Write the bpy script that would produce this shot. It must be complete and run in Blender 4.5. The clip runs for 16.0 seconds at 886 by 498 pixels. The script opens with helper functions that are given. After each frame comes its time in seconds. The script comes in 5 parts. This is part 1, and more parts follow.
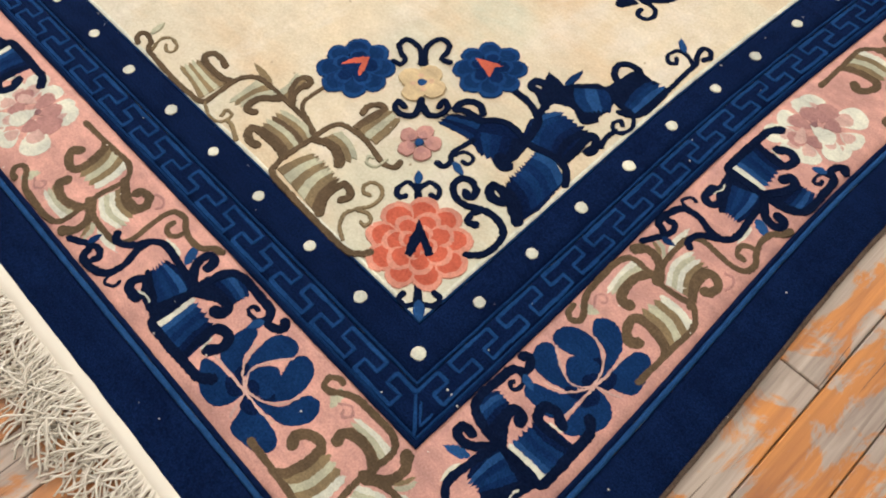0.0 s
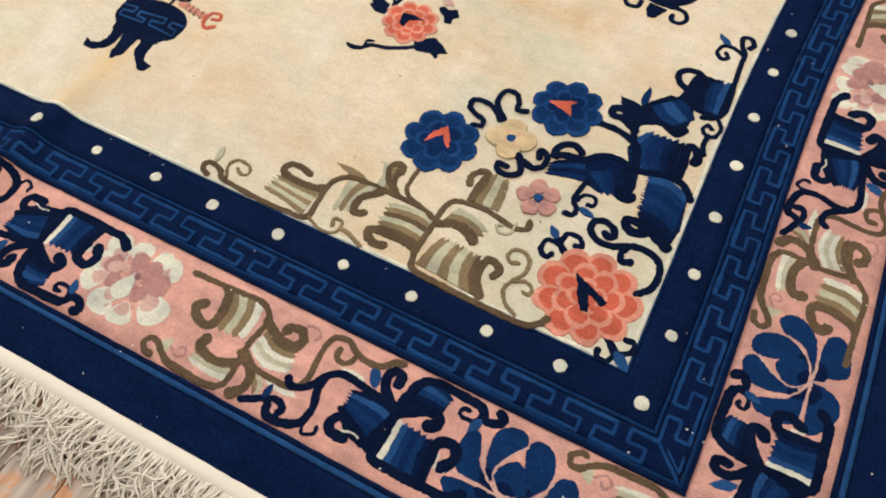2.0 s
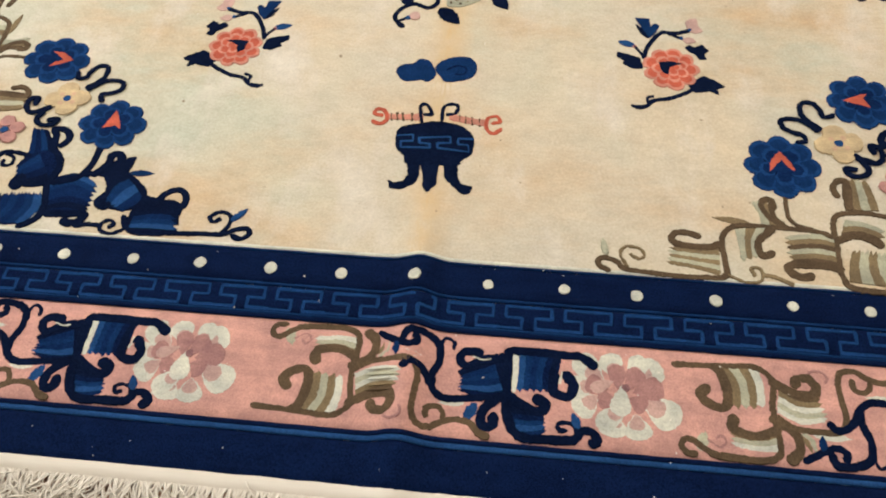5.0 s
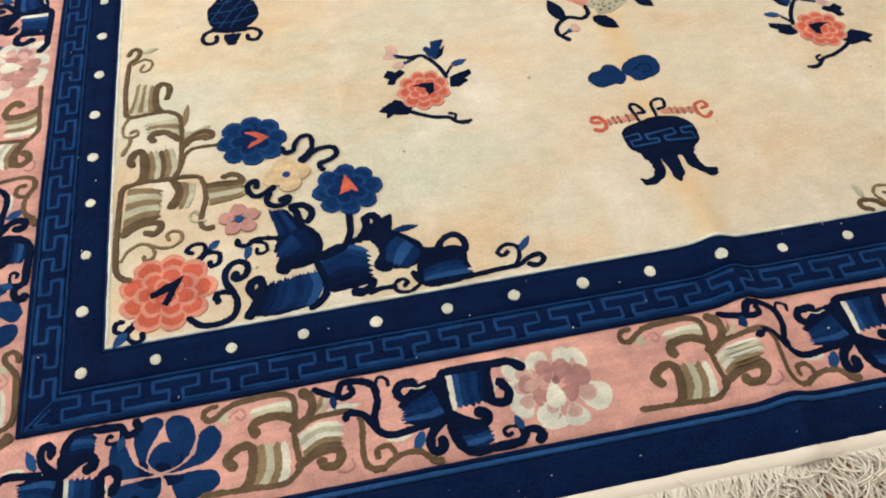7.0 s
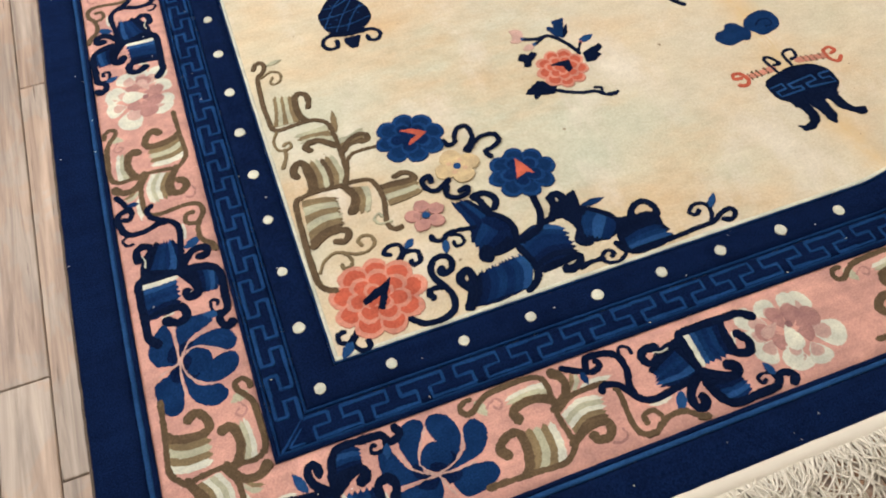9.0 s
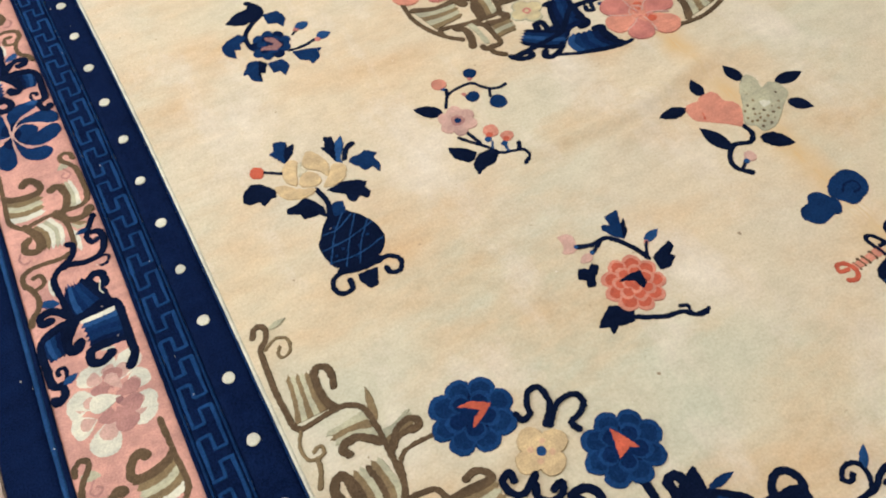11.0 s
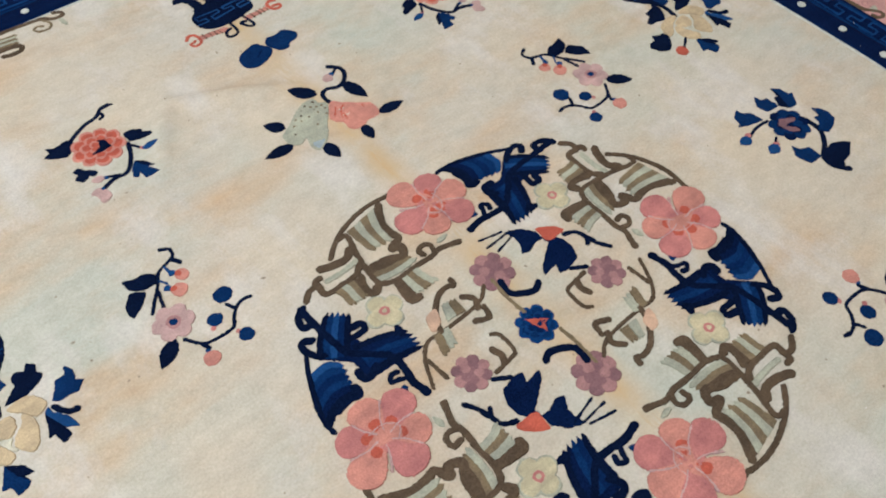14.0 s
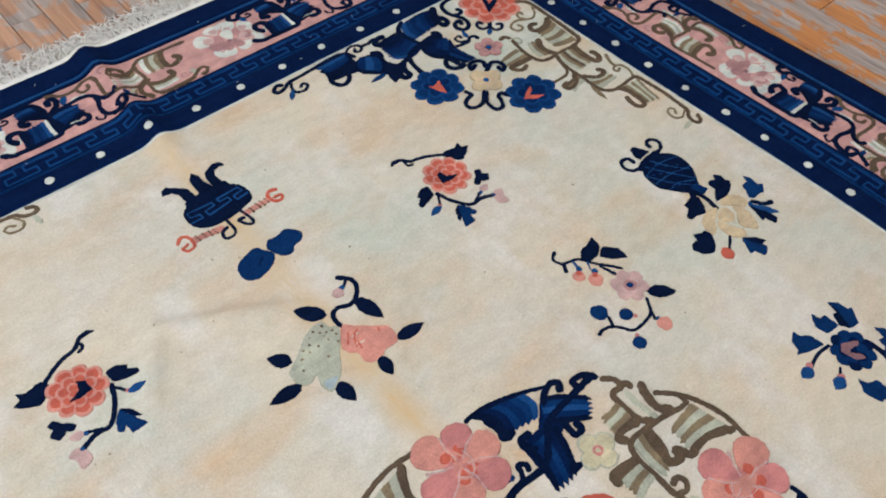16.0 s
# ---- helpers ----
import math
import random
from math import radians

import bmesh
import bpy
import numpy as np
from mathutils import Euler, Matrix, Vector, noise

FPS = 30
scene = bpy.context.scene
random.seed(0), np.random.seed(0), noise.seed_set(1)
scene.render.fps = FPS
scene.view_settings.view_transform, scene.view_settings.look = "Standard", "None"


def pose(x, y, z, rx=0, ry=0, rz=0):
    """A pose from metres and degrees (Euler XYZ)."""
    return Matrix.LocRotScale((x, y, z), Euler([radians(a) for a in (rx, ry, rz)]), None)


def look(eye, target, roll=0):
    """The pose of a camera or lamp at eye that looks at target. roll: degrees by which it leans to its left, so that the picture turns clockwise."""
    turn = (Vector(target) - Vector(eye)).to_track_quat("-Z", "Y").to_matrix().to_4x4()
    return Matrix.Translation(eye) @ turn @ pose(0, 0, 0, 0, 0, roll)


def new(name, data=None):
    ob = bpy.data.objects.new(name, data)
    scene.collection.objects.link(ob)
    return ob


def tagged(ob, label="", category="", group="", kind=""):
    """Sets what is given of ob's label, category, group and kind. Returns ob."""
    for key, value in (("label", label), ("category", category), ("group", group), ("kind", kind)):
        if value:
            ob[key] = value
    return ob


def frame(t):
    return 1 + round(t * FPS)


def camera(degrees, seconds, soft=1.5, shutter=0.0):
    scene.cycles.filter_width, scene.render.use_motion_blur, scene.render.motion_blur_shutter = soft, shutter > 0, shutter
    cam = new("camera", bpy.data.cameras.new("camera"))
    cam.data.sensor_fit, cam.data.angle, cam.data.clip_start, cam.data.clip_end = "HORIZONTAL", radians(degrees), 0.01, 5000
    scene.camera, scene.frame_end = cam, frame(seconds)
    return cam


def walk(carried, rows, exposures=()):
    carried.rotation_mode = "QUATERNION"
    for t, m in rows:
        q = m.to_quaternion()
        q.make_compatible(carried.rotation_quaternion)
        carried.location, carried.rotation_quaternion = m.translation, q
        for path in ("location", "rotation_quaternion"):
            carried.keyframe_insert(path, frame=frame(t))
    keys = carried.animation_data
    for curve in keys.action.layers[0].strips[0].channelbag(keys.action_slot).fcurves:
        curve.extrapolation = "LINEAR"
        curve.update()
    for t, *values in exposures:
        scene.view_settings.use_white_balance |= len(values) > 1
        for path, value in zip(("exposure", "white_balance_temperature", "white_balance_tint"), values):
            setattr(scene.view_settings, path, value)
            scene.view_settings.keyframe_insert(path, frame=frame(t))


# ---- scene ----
cam = camera(58.0, 16.0, soft=2.0)
PATH = [
    (0, (1.21, -0.238, 0.873), (0.468, 0.476, -0.841), 0.4),
    (0.5, (1.149, -0.237, 0.875), (0.446, 0.509, -0.843), 0.0),
    (1, (1.072, -0.286, 0.899), (0.424, 0.506, -0.82), -0.4),
    (1.5, (0.985, -0.359, 0.914), (0.4, 0.5, -0.794), -0.6),
    (2, (0.878, -0.399, 0.905), (0.377, 0.519, -0.8), -0.9),
    (2.5, (0.756, -0.416, 0.903), (0.335, 0.553, -0.795), -1.4),
    (3, (0.638, -0.452, 0.93), (0.293, 0.554, -0.764), -1.6),
    (3.5, (0.51, -0.526, 0.965), (0.229, 0.499, -0.728), -1.8),
    (4, (0.399, -0.567, 0.987), (0.142, 0.461, -0.709), -3.2),
    (4.5, (0.255, -0.55, 0.969), (0.056, 0.483, -0.732), -2.6),
    (5, (0.122, -0.547, 0.978), (-0.034, 0.504, -0.716), -3.1),
    (7.3, (-0.597, -0.552, 1.024), (-0.367, 0.53, -0.642), -1.5),
    (7.5, (-0.651, -0.558, 1.03), (-0.4, 0.522, -0.633), -1.6),
    (8, (-0.763, -0.571, 1.021), (-0.456, 0.505, -0.636), -1.5),
    (8.2, (-0.801, -0.567, 1.015), (-0.481, 0.504, -0.643), -1.5),
    (10.3, (-0.946, -0.171, 0.993), (-0.505, 0.842, -0.675), -2.9),
    (10.5, (-0.933, -0.122, 0.993), (-0.474, 0.885, -0.673), -3.0),
    (11, (-0.869, 0.035, 0.988), (-0.358, 1.029, -0.67), -2.9),
    (11.5, (-0.838, 0.203, 0.98), (-0.263, 1.187, -0.663), -2.3),
    (12, (-0.8, 0.347, 0.993), (-0.184, 1.314, -0.645), -1.9),
    (12.5, (-0.693, 0.478, 1.011), (-0.031, 1.433, -0.617), -1.2),
    (13, (-0.637, 0.615, 1.035), (0.08, 1.523, -0.596), 0.7),
    (13.5, (-0.595, 0.718, 1.052), (0.143, 1.613, -0.577), 0.7),
    (14, (-0.525, 0.802, 1.048), (0.242, 1.686, -0.574), 1.3),
    (14.5, (-0.44, 0.902, 1.043), (0.349, 1.775, -0.575), 1.8),
    (15, (-0.368, 0.997, 1.057), (0.433, 1.868, -0.555), 2.1),
    (15.5, (-0.336, 1.09, 1.1), (0.488, 1.958, -0.503), 2.9),
    (16, (-0.345, 1.143, 1.125), (0.499, 2.03, -0.456), 3.2),
]
EXPOSURES = [(0, 0.42, 6500, 10), (3, 0.2, 6550, 10), (5, 0.12, 6600, 10), (8, 0.12, 6600, 10), (10.5, 0.05, 6700, 10), (12.5, -0.25, 5750, 10), (14.5, -0.2, 5600, 10), (16, -0.15, 5500, 10)]
walk(cam, [(t, look(eye, target, roll)) for t, eye, target, roll in PATH], EXPOSURES)

# world and lamps
world = bpy.data.worlds.new("world")
world.use_nodes = True
scene.world = world
world.node_tree.nodes["Background"].inputs[0].default_value = (0.9, 0.95, 1.0, 1)
world.node_tree.nodes["Background"].inputs[1].default_value = 0.25


def area(name, eye, target, sx, sy, watts, colour):
    lamp = bpy.data.lights.new(name, "AREA")
    lamp.shape, lamp.size, lamp.size_y, lamp.energy, lamp.color = "RECTANGLE", sx, sy, watts, colour
    ob = new(name, lamp)
    ob.matrix_world = look(eye, target)
    return ob


WARM = (1.0, 0.985, 0.95)
# overhead lamps are assumed: the room's real source is not known
for y in (-0.6, 1.6, 3.8):
    area("assumed_ceiling_lamp", (-0.9, y, 2.74), (-0.9, y, 0), 1.2, 0.3, 14, WARM)
    area("assumed_ceiling_lamp", (1.1, y, 2.74), (1.1, y, 0), 1.2, 0.3, 14, WARM)
# side light added so that the rug's creases show; no known source
area("added_side_light", (-2.9, 1.6, 1.5), (0, 1.4, 0.2), 1.8, 1.3, 85, (0.97, 0.985, 1.0))


# materials
def material(name):
    m = bpy.data.materials.new(name)
    m.use_nodes = True
    nt = m.node_tree
    return m, nt, nt.nodes["Principled BSDF"]


def node(nt, kind, **values):
    n = nt.nodes.new(kind)
    for k, v in values.items():
        n.inputs[k.replace("_", " ")].default_value = v
    return n


def mix(nt, fac, a, b, blend="MIX"):
    n = nt.nodes.new("ShaderNodeMix")
    n.data_type, n.blend_type = "RGBA", blend
    for key, v in ((0, fac), (6, a), (7, b)):
        if isinstance(v, (int, float)):
            n.inputs[key].default_value = v
        elif isinstance(v, tuple):
            n.inputs[key].default_value = (*v, 1)
        else:
            nt.links.new(v, n.inputs[key])
    return n.outputs[2]


def ramp(nt, src, lo, hi):
    n = nt.nodes.new("ShaderNodeMapRange")
    n.inputs[1].default_value, n.inputs[2].default_value = lo, hi
    nt.links.new(src, n.inputs[0])
    return n.outputs[0]


def coords(nt, scale=(1, 1, 1)):
    tc = nt.nodes.new("ShaderNodeNewGeometry")
    mp = nt.nodes.new("ShaderNodeMapping")
    mp.inputs[3].default_value = scale
    nt.links.new(tc.outputs["Position"], mp.inputs[0])
    return mp.outputs[0]


def noise_of(nt, scale, detail=3.0, stretch=(1, 1, 1), rough=0.6):
    n = node(nt, "ShaderNodeTexNoise", Scale=scale, Detail=detail, Roughness=rough)
    nt.links.new(coords(nt, stretch), n.inputs["Vector"])
    return n.outputs["Fac"]


def wool(name, colour, worn=0.75, rough=0.95):
    """Cut wool pile: colour with weft streaks, fine tufts and sheen stripes painted in."""
    m, nt, p = material(name)
    dark = tuple(c * worn for c in colour)
    light = tuple(min(1, c * 1.18 + 0.004) for c in colour)
    tuft = ramp(nt, noise_of(nt, 420, 2), 0.3, 0.7)
    # uneven weft dye, deepened to paint the sheen of brushed pile into the colour
    streak = ramp(nt, noise_of(nt, 9, 4, (1, 7, 1)), 0.32, 0.7)
    c = mix(nt, tuft, dark, light)
    c = mix(nt, ramp(nt, noise_of(nt, 60, 3), 0.25, 0.75), mix(nt, 1.0, c, (0.86, 0.86, 0.88), "MULTIPLY"), c)
    c = mix(nt, streak, mix(nt, 1.0, c, (0.78, 0.79, 0.82), "MULTIPLY"), c)
    info = nt.nodes.new("ShaderNodeObjectInfo")
    c = mix(nt, info.outputs["Random"], mix(nt, 1.0, c, (0.90, 0.905, 0.915), "MULTIPLY"), c)
    c = mix(nt, ramp(nt, noise_of(nt, 26, 4), 0.35, 0.62), mix(nt, 1.0, c, (0.76, 0.77, 0.80), "MULTIPLY"), c)
    nt.links.new(c, p.inputs["Base Color"])
    p.inputs["Roughness"].default_value = rough
    p.inputs["Specular IOR Level"].default_value = 0.03
    p.inputs["Sheen Weight"].default_value = 0.0
    p.inputs["Sheen Roughness"].default_value = 0.5
    b = node(nt, "ShaderNodeBump", Strength=0.35, Distance=0.002)
    nt.links.new(noise_of(nt, 330, 3), b.inputs["Height"])
    nt.links.new(b.outputs[0], p.inputs["Normal"])
    return m


NAVY = wool("navy_wool", (0.0016, 0.0108, 0.051), 0.5)
INK = wool("ink_wool", (0.0014, 0.007, 0.030), 0.6)
BLUE = wool("blue_wool", (0.005, 0.031, 0.108), 0.65)
MID = wool("mid_blue_wool", (0.017, 0.070, 0.195), 0.7)
DEEP = wool("deep_blue_wool", (0.0032, 0.021, 0.085), 0.6)
KEY = wool("key_blue_wool", (0.010, 0.052, 0.165), 0.65)
PETAL = wool("petal_wool", (0.53, 0.27, 0.22), 0.85)
IVORY = wool("ivory_wool", (0.68, 0.66, 0.52), 0.88)
PINK = wool("pink_wool", (0.64, 0.335, 0.265), 0.85)
CORAL = wool("coral_wool", (0.58, 0.125, 0.07), 0.8)
SALMON = wool("salmon_wool", (0.66, 0.275, 0.19), 0.85)
ROSE = wool("rose_wool", (0.58, 0.215, 0.175), 0.85)
MAUVE = wool("mauve_wool", (0.30, 0.155, 0.145), 0.8)
BLUSH = wool("blush_wool", (0.60, 0.38, 0.31), 0.85)
BROWN = wool("brown_wool", (0.13, 0.086, 0.048), 0.75)
OLIVE = wool("olive_wool", (0.25, 0.18, 0.095), 0.8)
SAGE = wool("sage_wool", (0.48, 0.46, 0.315), 0.85)
GOLD = wool("gold_wool", (0.66, 0.49, 0.27), 0.85)
MAUVE2 = wool("dusty_rose_wool", (0.44, 0.225, 0.195), 0.85)
BLUSH2 = wool("apricot_wool", (0.66, 0.42, 0.26), 0.88)
PALE = wool("straw_wool", (0.62, 0.52, 0.30), 0.88)
SKY2 = wool("faded_blue_wool", (0.40, 0.45, 0.42), 0.88)
EDGE = wool("worn_edge_yarn", (0.16, 0.12, 0.09), 0.6)
CREAM = wool("cream_wool", (0.66, 0.60, 0.42), 0.88)


def field_wool():
    """Cream ground of the rug with faded clouds, tan stains, warp lines and a rubbed line along the old fold."""
    m, nt, p = material("cream_field_wool")
    c = mix(nt, ramp(nt, noise_of(nt, 2.6, 5), 0.36, 0.64), (0.595, 0.54, 0.425), (0.655, 0.545, 0.385))
    c = mix(nt, ramp(nt, noise_of(nt, 1.5, 3, (1.3, 1, 1)), 0.47, 0.66), c, (0.54, 0.545, 0.43))
    c = mix(nt, ramp(nt, noise_of(nt, 3.7, 6, (0.7, 1.5, 1)), 0.47, 0.72), c, (0.60, 0.42, 0.25))
    c = mix(nt, ramp(nt, noise_of(nt, 5.3, 6, (1.6, 0.8, 1)), 0.52, 0.72), c, (0.70, 0.64, 0.54))
    c = mix(nt, ramp(nt, noise_of(nt, 24, 6, (1, 1.8, 1), 0.75), 0.34, 0.66), mix(nt, 1.0, c, (0.84, 0.83, 0.82), "MULTIPLY"), c)
    c = mix(nt, ramp(nt, noise_of(nt, 260, 3), 0.3, 0.7), mix(nt, 1.0, c, (0.84, 0.83, 0.82), "MULTIPLY"), c)
    # tan line along the fold at x = 0
    geo = nt.nodes.new("ShaderNodeNewGeometry")
    sep = nt.nodes.new("ShaderNodeSeparateXYZ")
    nt.links.new(geo.outputs["Position"], sep.inputs[0])
    ab = nt.nodes.new("ShaderNodeMath")
    ab.operation = "ABSOLUTE"
    nt.links.new(sep.outputs[0], ab.inputs[0])
    near = ramp(nt, ab.outputs[0], 0.045, 0.0)
    blot = nt.nodes.new("ShaderNodeMath")
    blot.operation = "MULTIPLY"
    nt.links.new(near, blot.inputs[0])
    nt.links.new(ramp(nt, noise_of(nt, 6, 4), 0.36, 0.6), blot.inputs[1])
    c = mix(nt, blot.outputs[0], c, (0.54, 0.37, 0.19))
    # pile worn to fine ribs along the fold
    rib = nt.nodes.new("ShaderNodeMath")
    rib.operation = "MULTIPLY"
    nt.links.new(ramp(nt, ab.outputs[0], 0.022, 0.006), rib.inputs[0])
    nt.links.new(ramp(nt, noise_of(nt, 60, 2, (5, 0.5, 1)), 0.5, 0.62), rib.inputs[1])
    c = mix(nt, rib.outputs[0], c, (0.52, 0.40, 0.25))
    # scattered dark specks
    c = mix(nt, ramp(nt, noise_of(nt, 75, 1), 0.78, 0.82), c, (0.25, 0.19, 0.13))
    nt.links.new(c, p.inputs["Base Color"])
    p.inputs["Roughness"].default_value = 0.95
    p.inputs["Specular IOR Level"].default_value = 0.03
    p.inputs["Sheen Weight"].default_value = 0.0
    b = node(nt, "ShaderNodeBump", Strength=0.45, Distance=0.003)
    nt.links.new(noise_of(nt, 150, 6, (1, 1, 1), 0.75), b.inputs["Height"])
    nt.links.new(b.outputs[0], p.inputs["Normal"])
    return m


FIELD = field_wool()


def wood(name):
    """Old floorboards: grey worn grain with orange varnish left in patches."""
    m, nt, p = material(name)
    info = nt.nodes.new("ShaderNodeObjectInfo")
    tc = nt.nodes.new("ShaderNodeNewGeometry")
    off = nt.nodes.new("ShaderNodeVectorMath")
    off.operation = "MULTIPLY_ADD"
    nt.links.new(info.outputs["Random"], off.inputs[0])
    off.inputs[1].default_value = (3, 17, 5)
    nt.links.new(tc.outputs["Position"], off.inputs[2])

    def grain(scale, stretch, detail=5.0):
        mp = nt.nodes.new("ShaderNodeMapping")
        mp.inputs[3].default_value = stretch
        nt.links.new(off.outputs[0], mp.inputs[0])
        n = node(nt, "ShaderNodeTexNoise", Scale=scale, Detail=detail, Roughness=0.65, Distortion=0.6)
        nt.links.new(mp.outputs[0], n.inputs["Vector"])
        return n.outputs["Fac"]

    fine = grain(70, (1, 0.05, 1))
    g = mix(nt, ramp(nt, fine, 0.3, 0.7), (0.20, 0.15, 0.118), (0.50, 0.405, 0.33))
    varnish = mix(nt, ramp(nt, fine, 0.3, 0.7), (0.30, 0.10, 0.022), (0.62, 0.25, 0.055))
    # the varnish is worn off towards the west side of the room
    sep = nt.nodes.new("ShaderNodeSeparateXYZ")
    nt.links.new(tc.outputs["Position"], sep.inputs[0])
    left = nt.nodes.new("ShaderNodeMath")
    left.operation = "MULTIPLY"
    nt.links.new(ramp(nt, grain(15, (1.0, 0.55, 1), 9), 0.485, 0.54), left.inputs[0])
    nt.links.new(ramp(nt, sep.outputs[0], -1.7, 1.1), left.inputs[1])
    c = mix(nt, left.outputs[0], g, varnish)
    c = mix(nt, ramp(nt, grain(160, (1, 0.03, 1), 2), 0.66, 0.74), c, (0.06, 0.035, 0.02))
    c = mix(nt, ramp(nt, info.outputs["Random"], 0.0, 1.0), mix(nt, 1.0, c, (0.78, 0.76, 0.76), "MULTIPLY"), c)
    nt.links.new(c, p.inputs["Base Color"])
    p.inputs["Roughness"].default_value = 0.5
    nt.links.new(ramp(nt, fine, -0.6, 1.4), p.inputs["Roughness"])
    b = node(nt, "ShaderNodeBump", Strength=0.4, Distance=0.002)
    nt.links.new(fine, b.inputs["Height"])
    nt.links.new(b.outputs[0], p.inputs["Normal"])
    return m


WOOD = wood("worn_board")


def plain(name, colour, rough=0.8):
    m, nt, p = material(name)
    c = mix(nt, noise_of(nt, 3, 5), tuple(v * 0.9 for v in colour), colour)
    nt.links.new(c, p.inputs["Base Color"])
    p.inputs["Roughness"].default_value = rough
    b = node(nt, "ShaderNodeBump", Strength=0.15, Distance=0.002)
    nt.links.new(noise_of(nt, 120, 3), b.inputs["Height"])
    nt.links.new(b.outputs[0], p.inputs["Normal"])
    return m


PLASTER = plain("plaster", (0.72, 0.69, 0.63))
WHITE = plain("white_paint", (0.8, 0.79, 0.76), 0.5)
DARK = plain("dark_joint", (0.03, 0.022, 0.016))
COTTON = plain("cotton", (0.70, 0.64, 0.545), 0.95)
# glow of the assumed ceiling lights
GLOW, gnt, gp = material("assumed_lamp_glow")
gp.inputs["Emission Color"].default_value = (*WARM, 1)
gp.inputs["Emission Strength"].default_value = 4

from mathutils.geometry import tessellate_polygon as tessellate

# emissive panes for the added window; no opening lies behind them
PANE_GLOW, dnt, dp = material("glowing_pane")
dp.inputs["Emission Color"].default_value = (0.85, 0.93, 1.0, 1)
dp.inputs["Emission Strength"].default_value = 2.5

# ---- shape of the rug ----
W, L = 0.9225, 2.352        # half width and length of the rectangle of dots
PILE = 0.011


def bell(v, s):
    return math.exp(-(v / s) ** 2)


def ridge(x, y, ax, ay, bx, by, height, width):
    """A crease that rises along the line a to b and fades at its ends."""
    dx, dy = bx - ax, by - ay
    ln = math.hypot(dx, dy)
    s = ((x - ax) * dx + (y - ay) * dy) / ln
    d = ((x - ax) * -dy + (y - ay) * dx) / ln
    if not -0.06 < s < ln + 0.06 or abs(d) > 4 * width:
        return 0.0
    ends = min(1, max(0, (s + 0.06) / 0.1)) * min(1, max(0, (ln + 0.06 - s) / 0.1))
    return height * bell(d, width) * ends


def lie(x, y):
    """Height of the rug's ground at x, y: the fold down its middle, slack in the border and faint creases."""
    edge = max(0.0, min(1.0, (0.15 - y) / 0.15)) + max(0.0, min(1.0, (y - L + 0.15) / 0.15))
    z = bell(x - 0.005, 0.026) * (0.0010 + 0.019 * edge)
    z += ridge(x, y, -0.35, 0.712, -0.20, 0.694, 0.010, 0.017)
    z += ridge(x, y, -0.20, 0.694, -0.04, 0.722, 0.012, 0.017)
    z += ridge(x, y, -0.26, 0.655, -0.15, 0.660, 0.008, 0.013)
    z += ridge(x, y, -0.05, 0.745, 0.03, 0.735, 0.010, 0.022)
    z += ridge(x, y, -0.285, 1.83, -0.225, 1.93, 0.012, 0.019)
    z += ridge(x, y, -0.205, 1.925, -0.05, 1.845, 0.019, 0.019)
    z += ridge(x, y, 0.20, 2.02, 0.30, 2.00, 0.005, 0.02)
    z += ridge(x, y, 0.16, 0.52, 0.24, 0.30, 0.003, 0.03)
    z += 0.0012 * math.sin(7 * x + 2) * math.sin(5 * y)
    return PILE + z


def rest(x, y, z):
    """Where a point of the rug comes to lie: its long sides bow in a little."""
    bow = (0.017 * bell(y - 1.35, 0.45) - 0.011 * bell(y - 0.55, 0.35)) * max(0.0, x / W) ** 2 + 0.008 * bell(y - 1.1, 0.5) * max(0.0, -x / W) ** 2
    return x + bow, y, lie(x, y) + z


def part(name, bm, mat, parent=None, label=""):
    me = bpy.data.meshes.new(name)
    bm.to_mesh(me)
    bm.free()
    me.materials.append(mat)
    ob = new(name, me)
    ob.parent = parent
    if label:
        ob["label"] = label
    return ob


def mesh_part(name, verts, faces, mat, parent=None, label="", smooth=False):
    me = bpy.data.meshes.new(name)
    me.from_pydata(verts, [], faces)
    if smooth:
        me.shade_smooth()
    me.materials.append(mat)
    ob = new(name, me)
    ob.parent = parent
    if label:
        ob["label"] = label
    return ob


def empty(name, parent=None):
    ob = new(name)
    ob.parent = parent
    ob.empty_display_size = 0.05
    return ob


# ---- room ----
def box(x0, y0, z0, x1, y1, z1):
    bm = bmesh.new()
    bmesh.ops.create_cube(bm, size=1.0, matrix=Matrix.Translation(((x0 + x1) / 2, (y0 + y1) / 2, (z0 + z1) / 2)) @ Matrix.Diagonal((x1 - x0, y1 - y0, z1 - z0, 1)))
    return bm


X0, X1, Y0, Y1, TOP = -3.0, 3.0, -2.6, 5.2, 2.8
floor = part("floor", box(X0 - 0.2, Y0 - 0.2, -0.2, X1 + 0.2, Y1 + 0.2, -0.022), DARK)
tagged(floor, "worn wooden floorboards with patches of orange varnish", "floor", kind="structure")
tagged(part("ceiling", box(X0 - 0.2, Y0 - 0.2, TOP, X1 + 0.2, Y1 + 0.2, TOP + 0.2), WHITE), "plain white painted ceiling", "ceiling", kind="structure")
tagged(part("wall_south", box(X0 - 0.2, Y0 - 0.2, -0.022, X1 + 0.2, Y0, TOP), PLASTER), "plain plaster wall", "wall", kind="structure")
tagged(part("wall_north", box(X0 - 0.2, Y1, -0.022, X1 + 0.2, Y1 + 0.2, TOP), PLASTER), "plain plaster wall", "wall", kind="structure")
tagged(part("wall_east", box(X1, Y0, -0.022, X1 + 0.2, Y1, TOP), PLASTER), "plain plaster wall", "wall", kind="structure")
tagged(part("wall_west", box(X0 - 0.2, Y0, -0.022, X0, Y1, TOP), PLASTER), "plain plaster wall", "wall", kind="structure")

